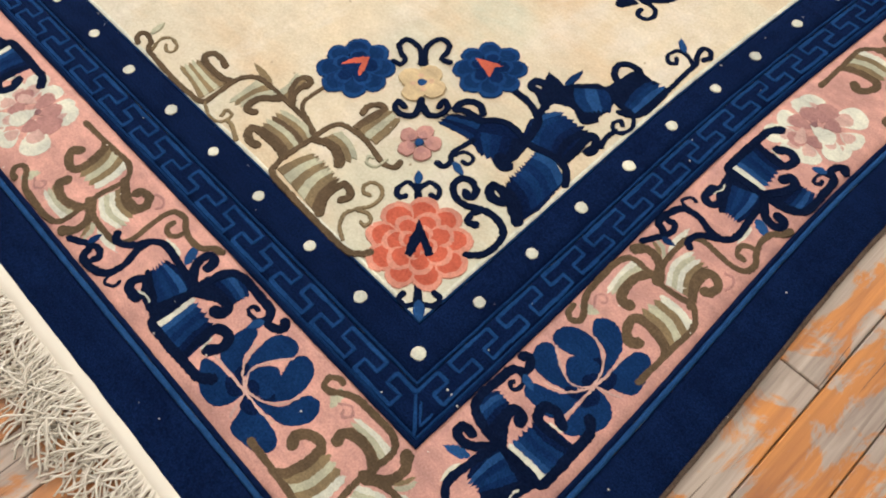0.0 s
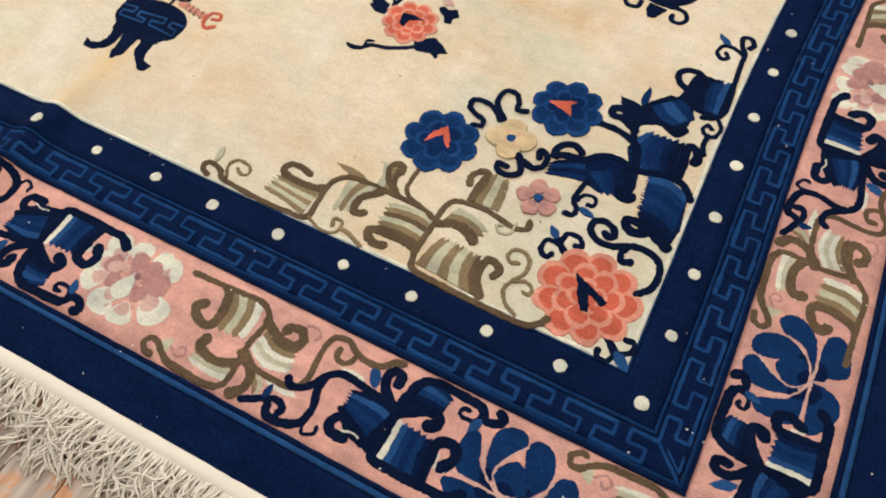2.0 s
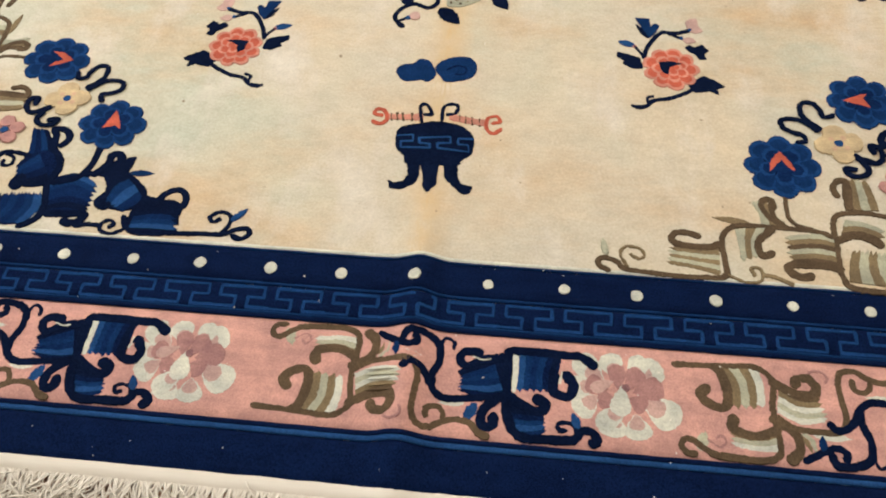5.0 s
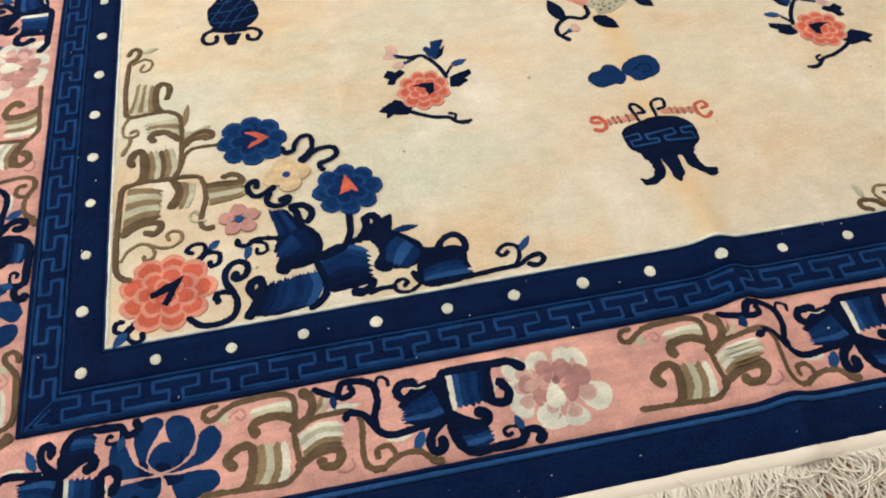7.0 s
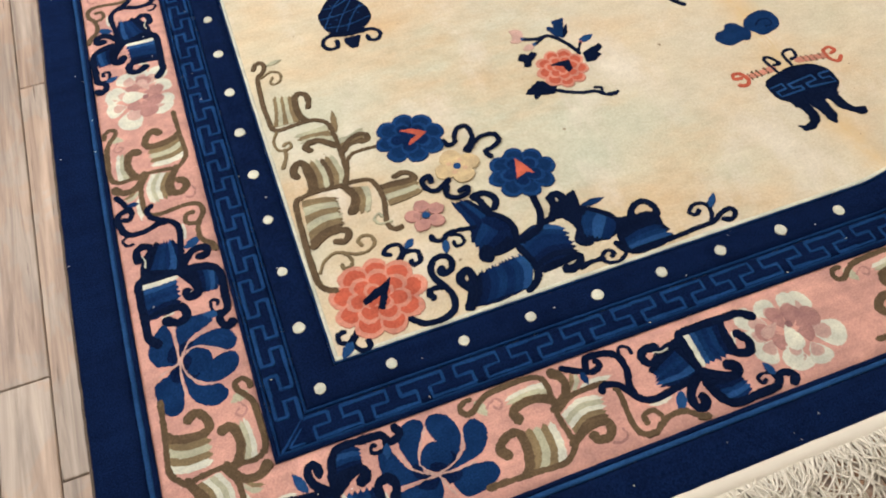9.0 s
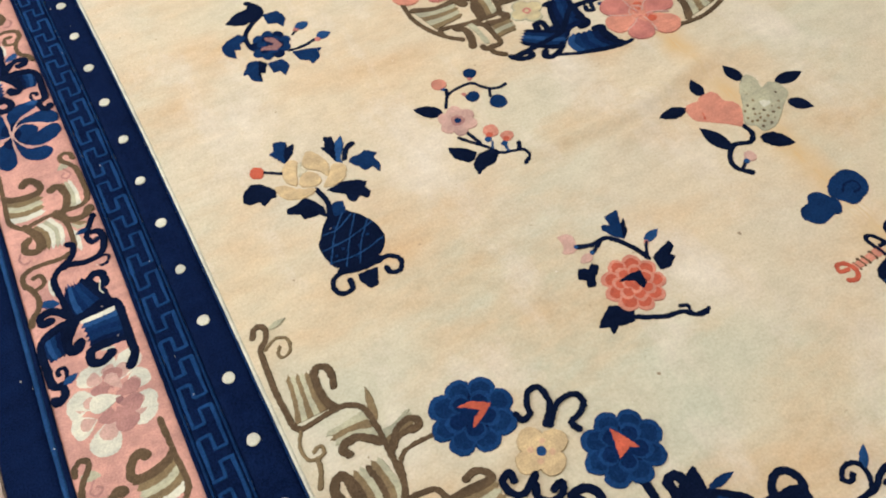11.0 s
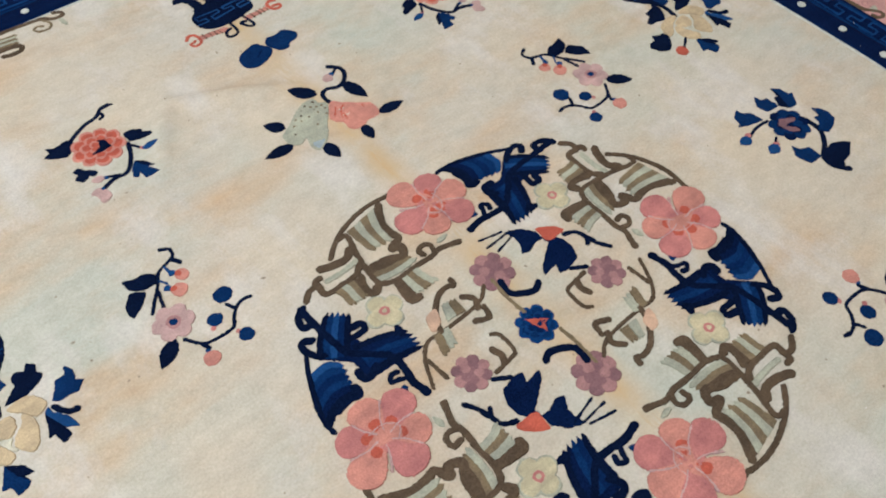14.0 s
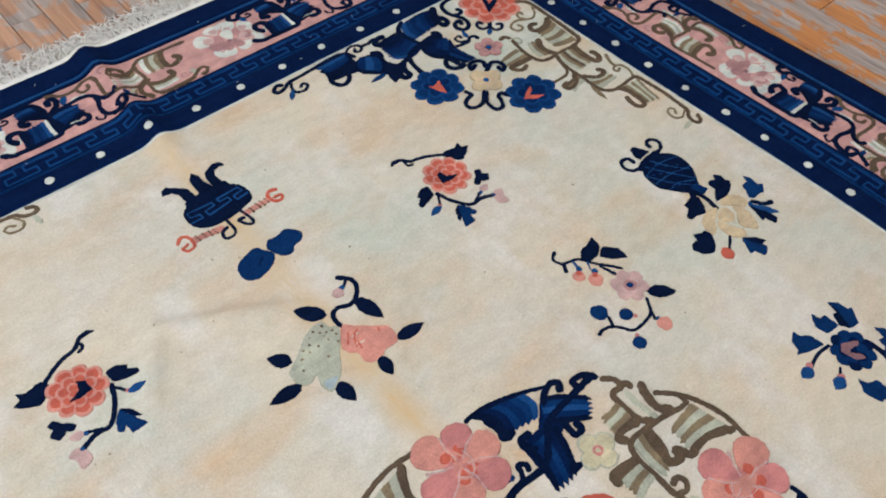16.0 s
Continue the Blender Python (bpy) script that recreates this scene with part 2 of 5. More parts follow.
# ---- rug: ground and bands ----
rug = empty("rug")
tagged(rug, "cream wool rug with navy and pink borders on worn floorboards", "rug")
OUT_X, OUT_Y = 0.300, 0.296     # border widths beyond the dots, long sides and fringed ends


def grid(x0, y0, x1, y1, step, z):
    nx, ny = max(1, round((x1 - x0) / step)), max(1, round((y1 - y0) / step))
    verts = []
    for j in range(ny + 1):
        for i in range(nx + 1):
            x, y = x0 + (x1 - x0) * i / nx, y0 + (y1 - y0) * j / ny
            verts.append(rest(x, y, z))
    faces = [(j * (nx + 1) + i, j * (nx + 1) + i + 1, (j + 1) * (nx + 1) + i + 1, (j + 1) * (nx + 1) + i) for j in range(ny) for i in range(nx)]
    return verts, faces


def band(name, a, b, mat, z, label="", step=0.012):
    """A mitred frame of pile between two distances (long side, end) outside the dots; its rims dip like carved pile."""
    sides = []
    (ax, ay), (bx, by) = a, b
    n = max(2, round(abs(bx - ax) / step))
    rows = [(0.0, -0.004)] + [(0.06 + 0.88 * k / n, 0.0) for k in range(n + 1)] + [(1.0, -0.004)]
    for side in range(4):
        verts, faces = [], []
        m = 260 if side in (1, 3) else 200
        for f, dz in rows:
            ox, oy = ax + (bx - ax) * f, ay + (by - ay) * f
            cs = [(-W - ox, -oy), (W + ox, -oy), (W + ox, L + oy), (-W - ox, L + oy)]
            p, q = cs[side], cs[(side + 1) % 4]
            for k in range(m + 1):
                x, y = p[0] + (q[0] - p[0]) * k / m, p[1] + (q[1] - p[1]) * k / m
                wob = 0.0007 * noise.noise((x * 60, y * 60, f * 3))
                verts.append(rest(x + wob, y + wob, z + dz))
        for r in range(len(rows) - 1):
            for k in range(m):
                i = r * (m + 1) + k
                faces.append((i, i + m + 1, i + m + 2, i + 1) if bx > ax else (i, i + 1, i + m + 2, i + m + 1))
        sides.append(mesh_part(name, verts, faces, mat, rug, label, True))
    return sides


mesh_part("field", *grid(-W + 0.033, 0.033, W - 0.033, L - 0.033, 0.011, 0), FIELD, rug, "cream wool ground with tan stains and a rubbed fold", True)
band("inner_line", (-0.038, -0.038), (-0.032, -0.032), IVORY, 0.0005, "thin ivory line")
band("guard_line", (-0.032, -0.032), (-0.029, -0.029), BLUE, 0.0005)
band("dot_band", (-0.029, -0.029), (0.023, 0.022), NAVY, 0.001, "navy band with ivory dots")
band("guard_line", (0.023, 0.022), (0.027, 0.026), BLUE, 0.001)
band("key_band", (0.027, 0.026), (0.069, 0.067), NAVY, 0.001, "navy band with a blue key pattern")
band("guard_line", (0.069, 0.067), (0.073, 0.071), BLUE, 0.001)
band("guard_line", (0.073, 0.071), (0.079, 0.077), NAVY, 0.001)
band("flower_band", (0.079, 0.077), (0.221, 0.222), PINK, 0.001, "pink band with scrolls and flowers")
band("guard_line", (0.221, 0.222), (0.228, 0.229), NAVY, 0.001)
band("guard_line", (0.228, 0.229), (0.235, 0.236), MID, 0.001)
band("outer_band", (0.235, 0.236), (OUT_X, OUT_Y), NAVY, 0.001, "deep navy outer band")

# ---- drawing with pile ----
class Draw:
    """Lays ornaments of raised pile on the rug. Millimetres in the ornament's own frame: u to the right, v up."""

    def __init__(self, name, label, x, y, u=(1, 0), v=(0, 1)):
        self.o, self.u, self.v, self.name, self.label = (x, y), u, v, name, label
        self.flip = u[0] * v[1] - u[1] * v[0] < 0
        self.root, self.n = None, 0
        self.rnd = random.Random(round(x * 977 + y * 331))

    def plan(self, p, q):
        p, q = p / 1000, q / 1000
        return self.o[0] + p * self.u[0] + q * self.v[0], self.o[1] + p * self.u[1] + q * self.v[1]

    def add(self, kind, rings, faces, mat):
        """rings: list of (u, v, height) points."""
        lift = 0.0011 + 0.00002 * self.n
        self.n += 1
        verts = []
        for p, q, h in rings:
            x, y = self.plan(p, q)
            x += 0.0018 * noise.noise((x * 330, y * 330, 1))
            y += 0.0018 * noise.noise((x * 330, y * 330, 7))
            verts.append(rest(x, y, lift + h))
        if self.flip:
            faces = [f[::-1] for f in faces]
        if self.root is None:
            self.root = mesh_part(self.name, verts, faces, mat, rug, self.label)
        else:
            mesh_part(kind, verts, faces, mat, self.root)

    def pad(self, kind, mat, outline):
        """A pad of pile with the outline given anticlockwise or clockwise."""
        area2 = sum(a[0] * b[1] - b[0] * a[1] for a, b in zip(outline, outline[1:] + outline[:1]))
        if area2 < 0:
            outline = outline[::-1]
        fine = []
        for a, b in zip(outline, outline[1:] + outline[:1]):
            k = max(1, round(math.dist(a, b) / 3.2))
            fine += [(a[0] + (b[0] - a[0]) * j / k, a[1] + (b[1] - a[1]) * j / k) for j in range(k)]
        outline = fine
        n = len(outline)
        low, top = [], []
        for i, (p, q) in enumerate(outline):
            a, b = outline[i - 1], outline[(i + 1) % n]
            tx, ty = b[0] - a[0], b[1] - a[1]
            ln = math.hypot(tx, ty) or 1
            nx, ny = ty / ln, -tx / ln
            low.append((p + 0.5 * nx, q + 0.5 * ny, -0.002))
            top.append((p - 0.5 * nx, q - 0.5 * ny, 0.0))
        tris = tessellate([[Vector((p, q, 0)) for p, q, h in top]])
        faces = [(i, (i + 1) % n, n + (i + 1) % n, n + i) for i in range(n)]
        for t in tris:
            a, b, c = (top[k] for k in t)
            up = (b[0] - a[0]) * (c[1] - a[1]) - (b[1] - a[1]) * (c[0] - a[0]) > 0
            faces.append(tuple(n + k for k in (t if up else t[::-1])))
        self.add(kind, low + top, faces, mat)

    def ribbon(self, kind, mat, width, path):
        """A strip of pile with round ends along a dense path."""
        secs = []
        w = width / 2
        m = len(path)
        for i, (p, q) in enumerate(path):
            a, b = path[max(0, i - 1)], path[min(m - 1, i + 1)]
            tx, ty = b[0] - a[0], b[1] - a[1]
            ln = math.hypot(tx, ty) or 1
            tx, ty = tx / ln, ty / ln
            k = w * (1 + 0.10 * noise.noise((p * 0.05, q * 0.05, w)))
            if m > 12 and i > m - 5:
                k *= 1.15
            if i == 0:
                secs += [(p - tx * w * 0.9, q - ty * w * 0.9, tx, ty, k * 0.35), (p - tx * w * 0.5, q - ty * w * 0.5, tx, ty, k * 0.8)]
            secs.append((p, q, tx, ty, k))
            if i == m - 1:
                secs += [(p + tx * w * 0.5, q + ty * w * 0.5, tx, ty, k * 0.8), (p + tx * w * 0.9, q + ty * w * 0.9, tx, ty, k * 0.35)]
        rings, faces = [], []
        for p, q, tx, ty, k in secs:
            nx, ny = -ty, tx
            for s, h in ((k + 0.4, -0.002), (max(0.3, k - 0.6), 0.0), (-max(0.3, k - 0.6), 0.0), (-k - 0.4, -0.002)):
                rings.append((p + nx * s, q + ny * s, h))
        for i in range(len(secs) - 1):
            for j in range(3):
                a = i * 4 + j
                faces.append((a, a + 1, a + 5, a + 4)[::-1])
        e = (len(secs) - 1) * 4
        faces += [(0, 1, 2, 3)[::-1], (e, e + 1, e + 2, e + 3)]
        self.add(kind, rings, faces, mat)

    @staticmethod
    def curve(pts, closed, step=3.0):
        """Dense points of a smooth curve through pts."""
        n, out = len(pts), []
        for i in range(n if closed else n - 1):
            if closed:
                a, b, c, d = pts[i - 1], pts[i], pts[(i + 1) % n], pts[(i + 2) % n]
            else:
                a, b, c, d = pts[max(0, i - 1)], pts[i], pts[i + 1], pts[min(n - 1, i + 2)]
            k = max(2, round(math.dist(b, c) / step))
            for j in range(k):
                t = j / k
                out.append(tuple(0.5 * (2 * b[e] + (c[e] - a[e]) * t + (2 * a[e] - 5 * b[e] + 4 * c[e] - d[e]) * t * t + (3 * b[e] - a[e] - 3 * c[e] + d[e]) * t ** 3) for e in (0, 1)))
        if not closed:
            out.append(pts[-1])
        return out

    def line(self, mat, width, c, kind="stem"):
        self.ribbon(kind, mat, width, self.curve(list(zip(c[::2], c[1::2])), False))

    def bent(self, mat, width, c, kind="key_line"):
        pts, path = list(zip(c[::2], c[1::2])), []
        for a, b in zip(pts, pts[1:]):
            path += [a, tuple(a[e] + (b[e] - a[e]) * 0.08 for e in (0, 1)), tuple(a[e] + (b[e] - a[e]) * 0.92 for e in (0, 1))]
        self.ribbon(kind, mat, width, path + [pts[-1]])

    def petal(self, mat, c, kind="petal"):
        self.pad(kind, mat, self.curve(list(zip(c[::2], c[1::2])), True))

    def cut(self, mat, c, kind="leaf"):
        """Straight-edged outline whose sides are stepped a little, as knots are."""
        pts, out = list(zip(c[::2], c[1::2])), []
        for a, b in zip(pts, pts[1:] + pts[:1]):
            k = max(1, round(math.dist(a, b) / 5))
            dx, dy = (b[0] - a[0]) / k, (b[1] - a[1]) / k
            ln = math.hypot(dx, dy) or 1
            for j in range(k):
                s = (0, 0.7)[j % 2] if j else 0
                out.append((a[0] + dx * j - dy / ln * s, a[1] + dy * j + dx / ln * s))
        self.pad(kind, mat, out)

    def leaf(self, mat, x0, y0, x1, y1, width):
        dx, dy = x1 - x0, y1 - y0
        ln = math.hypot(dx, dy) or 1
        nx, ny = -dy / ln, dx / ln
        side = [(0.0, 0.0), (0.12, 0.3), (0.35, 0.48), (0.6, 0.45), (0.82, 0.26), (1.0, 0.0)]
        right = [(x0 + dx * s + nx * width * w, y0 + dy * s + ny * width * w) for s, w in side]
        left = [(x0 + dx * s - nx * width * w, y0 + dy * s - ny * width * w) for s, w in side[-2:0:-1]]
        self.pad("leaf", mat, right + left)

    def tear(self, mat, x0, y0, x1, y1, width, kind="petal"):
        dx, dy = x1 - x0, y1 - y0
        ln = math.hypot(dx, dy) or 1
        nx, ny = -dy / ln, dx / ln
        side = [(0.0, 0.04), (0.22, 0.24), (0.5, 0.44), (0.75, 0.49), (0.93, 0.32)]
        pts = [(x0 + dx * s + nx * width * w, y0 + dy * s + ny * width * w) for s, w in side] + [(x1, y1)]
        pts += [(x0 + dx * s - nx * width * w, y0 + dy * s - ny * width * w) for s, w in side[::-1]]
        self.pad(kind, mat, self.curve(pts, True))

    def disc(self, mat, x, y, r, kind="bud"):
        n = max(8, min(22, round(r * 1.4)))
        ph = self.rnd.random() * 6
        self.pad(kind, mat, [(x + r * (1 + 0.05 * math.sin(3 * a + ph)) * math.cos(a), y + r * (1 + 0.05 * math.sin(2 * a + ph)) * math.sin(a)) for a in (math.tau * i / n for i in range(n))])

    def comb(self, c, mats):
        """Parallel bands of pile from the edge a-b to the far edge, with feathered ends."""
        (ax, ay), (bx, by), (cx, cy), (dx, dy) = zip(c[::2], c[1::2])
        n = len(mats)
        for i, mat in enumerate(mats):
            f, g = i / n - 0.01, (i + 1) / n + 0.01
            p, q = (ax + (bx - ax) * f, ay + (by - ay) * f), (ax + (bx - ax) * g, ay + (by - ay) * g)
            r, s = (cx + (dx - cx) * f, cy + (dy - cy) * f), (cx + (dx - cx) * g, cy + (dy - cy) * g)
            far = []
            teeth = max(1, round(math.dist(r, s) / 7))
            for k in range(teeth):
                for h, w in ((k / teeth, 0.91), ((k + 0.7) / teeth, 1.06)):
                    base = (p[0] + (q[0] - p[0]) * h, p[1] + (q[1] - p[1]) * h)
                    end = (r[0] + (s[0] - r[0]) * h, r[1] + (s[1] - r[1]) * h)
                    w += self.rnd.uniform(-0.03, 0.03)
                    far.append((base[0] + (end[0] - base[0]) * w, base[1] + (end[1] - base[1]) * w))
            self.pad("cloud_band", mat, [q, p] + far)

    def fan(self, mats, g, h):
        """Curved bands of pile swept between two guide lines, root to tip, with feathered tips."""
        g = self.curve(list(zip(g[::2], g[1::2])), False, 6)
        h = self.curve(list(zip(h[::2], h[1::2])), False, 6)
        m = max(len(g), len(h), 4)

        def at(c, s):
            k = s * (len(c) - 1)
            i = min(int(k), len(c) - 2)
            return tuple(c[i][e] + (c[i + 1][e] - c[i][e]) * (k - i) for e in (0, 1))

        def spot(s, f):
            a, b = at(g, min(s, 1)), at(h, min(s, 1))
            if s > 1:
                a0, b0 = at(g, 0.9), at(h, 0.9)
                a, b = [tuple(p[e] + (p[e] - q[e]) * (s - 1) * 10 for e in (0, 1)) for p, q in ((a, a0), (b, b0))]
            return a[0] + (b[0] - a[0]) * f, a[1] + (b[1] - a[1]) * f

        n = len(mats)
        span = math.dist(g[-1], h[-1]) / n
        for i, mat in enumerate(mats):
            lo, hi = max(0, i / n - 0.012), min(1, (i + 1) / n + 0.012)
            side = [spot(k / m, lo) for k in range(m)]
            back = [spot(k / m, hi) for k in range(m - 1, -1, -1)]
            teeth = max(1, round(span / 7))
            tips = []
            for k in range(teeth):
                tips += [spot(0.90 + self.rnd.uniform(-0.03, 0.02), lo + (hi - lo) * (k + 0.02) / teeth), spot(1.05 + self.rnd.uniform(-0.03, 0.05), lo + (hi - lo) * (k + 0.62) / teeth)]
            self.pad("cloud_band", mat, side + tips + back)

    def ring(self, mat, x, y, r, n, size, dist, turn=0.0, kind="petal"):
        for i in range(n):
            a = math.tau * (i + turn) / n
            self.disc(mat if not isinstance(mat, tuple) else mat[i % len(mat)], x + r * dist * math.cos(a), y + r * dist * math.sin(a), r * size, kind)

    def lobes(self, rim, heart, x, y, r, n, size, dist, turn=0.0):
        """A ring of scallops, each with a darker heart towards the middle."""
        for i in range(n):
            a = math.tau * (i + turn) / n
            k = size * self.rnd.uniform(0.92, 1.1)
            self.disc(rim, x + r * dist * math.cos(a), y + r * dist * math.sin(a), r * k, "petal")
            self.disc(heart, x + r * (dist - 0.06) * math.cos(a), y + r * (dist - 0.06) * math.sin(a), r * k * 0.80, "petal")

    def coral_peony(self, x, y, r, turn):
        self.disc(SALMON, x, y, r * 0.8, "petal")
        self.lobes(SALMON, CORAL, x, y, r, 9, 0.29, 0.73)
        self.lobes(SALMON, CORAL, x, y, r, 7, 0.23, 0.46, 0.5)
        self.lobes(SALMON, CORAL, x, y, r, 4, 0.17, 0.22, 0.25)

    def blue_blossom(self, x, y, r, turn):
        self.disc(NAVY, x, y, r * 0.75, "petal")
        self.lobes(KEY, BLUE, x, y, r, 8, 0.31, 0.70)
        self.lobes(KEY, DEEP, x, y, r, 5, 0.25, 0.42, 0.5)
        self.disc(DEEP, x, y, r * 0.28, "petal")

    def blue_peony(self, x, y, r, turn):
        self.disc(NAVY, x, y, r * 0.72, "petal")
        self.ring((BLUE, NAVY, BLUE), x, y, r, 9, 0.28, 0.68)
        self.ring((BLUE, NAVY), x, y, r, 6, 0.24, 0.4, 0.5)

    def yellow_blossom(self, x, y, r, heart=1):
        if not heart:
            self.ring(SAGE, x, y, r, 4, 0.49, 0.52, 0.12)
        self.ring(GOLD if heart else PALE, x, y, r, 4, 0.44, 0.5, 0.12)
        self.disc(GOLD if heart else PALE, x, y, r * 0.45, "petal")
        if heart:
            self.ring(BLUSH2, x, y, r, 4, 0.12, 0.34, 0.6)
        self.disc(MID if heart else ROSE, x, y, r * (0.18 if heart else 0.27), "flower_heart")
        if not heart:
            self.disc(PALE, x, y, r * 0.14, "flower_heart")

    def pink_blossom(self, x, y, r, turn):
        self.ring(PETAL, x, y, r, 5, 0.37, 0.6, 0.3)
        self.ring(MAUVE2, x, y, r, 5, 0.2, 0.4, 0.3)
        self.disc(MID, x, y, r * 0.2, "flower_heart")

    def plum_blossom(self, x, y, r, turn):
        self.disc(BLUSH, x, y, r * 0.6, "petal")
        self.ring(BLUSH, x, y, r, 6, 0.38, 0.6, 0.25)
        self.disc(MAUVE2, x, y, r * 0.36, "flower_heart")
        self.disc(BLUE, x, y, r * 0.2, "flower_heart")

    def mauve_peony(self, x, y, r, turn):
        self.disc(MAUVE, x, y, r * 0.7, "petal")
        self.ring((MAUVE2, MAUVE), x, y, r, 8, 0.3, 0.66)
        self.ring((MAUVE, MAUVE2, MAUVE), x, y, r, 5, 0.24, 0.34, 0.5)

    def pink_peony(self, x, y, r, turn):
        """Broad salmon petals with coral roots, parted by pale veins, round a cupped heart."""
        r *= 0.98
        for k, (a, size, wide) in enumerate(((0.2, 1.02, 0.74), (1.15, 0.92, 0.66), (2.15, 1.06, 0.72), (3.15, 0.96, 0.70), (4.15, 0.94, 0.66), (5.2, 1.08, 0.76))):
            ca, sa = math.cos(a), math.sin(a)
            self.tear(SALMON if k % 2 else ROSE, x + 4 * ca, y + 4 * sa, x + r * size * ca, y + r * size * sa, r * wide)
            self.tear(CORAL, x + r * 0.12 * ca, y + r * 0.12 * sa, x + r * 0.46 * ca, y + r * 0.46 * sa, r * 0.26)
        self.tear(SALMON, x - r * 0.05, y - r * 0.34, x + r * 0.04, y + r * 0.36, r * 0.5)
        self.tear(ROSE, x + r * 0.1, y - r * 0.2, x + r * 0.42, y + r * 0.16, r * 0.3)
        for b, end in ((0.68, 0.74), (1.65, 0.7), (2.65, 0.78), (3.65, 0.7), (4.68, 0.74), (5.85, 0.72)):
            self.line(BLUSH, 3.2, (x + r * 0.16 * math.cos(b), y + r * 0.16 * math.sin(b), x + r * 0.42 * math.cos(b + 0.10), y + r * 0.42 * math.sin(b + 0.10), x + r * end * math.cos(b), y + r * end * math.sin(b)), "vein")
        self.line(BLUSH, 2.6, (x - r * 0.22, y - r * 0.2, x - r * 0.24, y + r * 0.12, x - r * 0.02, y + r * 0.36, x + r * 0.2, y + r * 0.18), "vein")


def peony_spray(d):
    """A coral peony on a navy branch with two blush buds."""
    d.line(INK, 8, (72, -32, 42, -37, 17, -52, -7, -64, -31, -70, -44, -83, -60, -86))
    d.line(INK, 6, (-59, -88, -66, -83))
    d.line(INK, 6, (-40, -78, -42, -65, -33, -61))
    d.cut(INK, (43, -15, 52, -11, 72, -22, 84, -32, 71, -39, 73, -51, 59, -44, 35, -49, 27, -33))
    d.line(INK, 8, (24, -10, 30, -35))
    d.line(INK, 8, (-45, 25, -35, 55, -14, 84, 11, 85, 33, 93))
    d.line(INK, 6, (-1, 83, 17, 74))
    d.cut(BLUE, (-57, 118, -33, 118, -31, 99, -23, 107, -16, 102, -23, 83, -34, 70, -40, 82))
    d.cut(INK, (-57, 102, -46, 95, -40, 82, -35, 70, -47, 78))
    d.leaf(MID, -58, 51, -88, 59, 15)
    d.disc(ROSE, -59, 49, 4)
    d.line(INK, 5, (-58, 48, -45, 28))
    d.cut(INK, (-89, 34, -74, 31, -51, 23, -47, 0, -62, -3, -80, 8, -76, 15, -89, 23))
    d.cut(INK, (25, 52, 32, 59, 41, 53, 53, 61, 64, 48, 55, 39, 59, 28, 48, 25, 40, 38, 31, 44))
    d.petal(BLUSH, (30, 116, 48, 122, 50, 104, 57, 93, 43, 87, 32, 96))
    d.petal(BLUSH, (22, 72, 33, 77, 44, 67, 29, 62))
    d.disc(MID, 35, 94, 4)
    d.disc(MID, 20, 74, 4)
    d.coral_peony(-1, 1, 46, 0)
    d.cut(INK, (-21, 14, -1, 17, 17, 13, -3, 3, -6, -14, -17, -8))


def censer(d):
    """A three-footed navy vessel with a key band, two scroll sticks and a pair of clouds above."""
    d.petal(INK, (-62, 12, -53, 25, -34, 31, -6, 38, 23, 36, 44, 30, 59, 13, 62, -9, 58, -25, 45, -37, 37, -47, -35, -50, -45, -34, -59, -18))
    d.cut(INK, (-38, -43, -18, -49, -17, -71, -22, -86, -41, -98, -58, -97, -63, -82, -51, -86, -39, -80, -34, -69))
    d.cut(INK, (-18, -47, -5, -46, 11, -45, 11, -72, 11, -85, -2, -102, -10, -88, -10, -70))
    d.cut(INK, (19, -44, 39, -39, 42, -70, 50, -82, 66, -84, 63, -97, 51, -100, 38, -88, 22, -72))
    d.bent(MID, 4, (-59, 5, -35, 8, -33, -4, -53, -6, -51, -18, -6, -16, -7, -8, -23, -8, -25, 3, 24, 8, 25, -4, 5, -6, 6, -15, 55, -19, 53, -6, 37, -5, 36, 6, 58, 6))
    d.line(SALMON, 12, (-78, 43, -52, 44, -28, 45))
    d.line(SALMON, 13, (24, 48, 49, 44, 76, 41))
    d.line(BROWN, 3, (-75, 50, -74, 43, -73, 36))
    d.line(BROWN, 4, (-66, 51, -65, 44, -63, 37))
    d.line(BROWN, 4, (-57, 51, -56, 44, -54, 37))
    d.line(BROWN, 4, (-42, 52, -41, 45, -40, 38))
    d.line(BROWN, 3, (34, 54, 35, 47, 36, 40))
    d.line(BROWN, 3, (44, 52, 45, 45, 45, 38))
    d.line(BROWN, 3, (54, 50, 55, 43, 56, 36))
    d.line(BROWN, 3, (66, 48, 67, 41, 68, 34))
    d.line(CORAL, 7, (-90, 45, -103, 48, -97, 58, -85, 53, -81, 36, -90, 27, -102, 31))
    d.line(CORAL, 6, (88, 42, 99, 46, 94, 56, 80, 52, 78, 32, 89, 21, 101, 30))
    d.line(INK, 6, (-25, 36, -30, 69, -19, 71, -10, 52, -21, 52))
    d.line(INK, 6, (7, 40, 7, 68, 19, 76, 30, 72, 27, 57, 15, 53))
    d.petal(BLUE, (-80, 145, -71, 158, -53, 162, -45, 172, -29, 171, -20, 159, -13, 138, -24, 123, -39, 125, -61, 121, -73, 130), 'cloud')
    d.petal(BLUE, (-16, 153, -7, 169, 11, 179, 36, 183, 51, 171, 53, 151, 45, 136, 29, 128, 4, 124, -5, 135), 'cloud')
    d.line(NAVY, 5, (-56, 135, -48, 147, -33, 146, -27, 137, -37, 132))
    d.line(NAVY, 4, (5, 150, 19, 160, 35, 157, 34, 143, 21, 141))


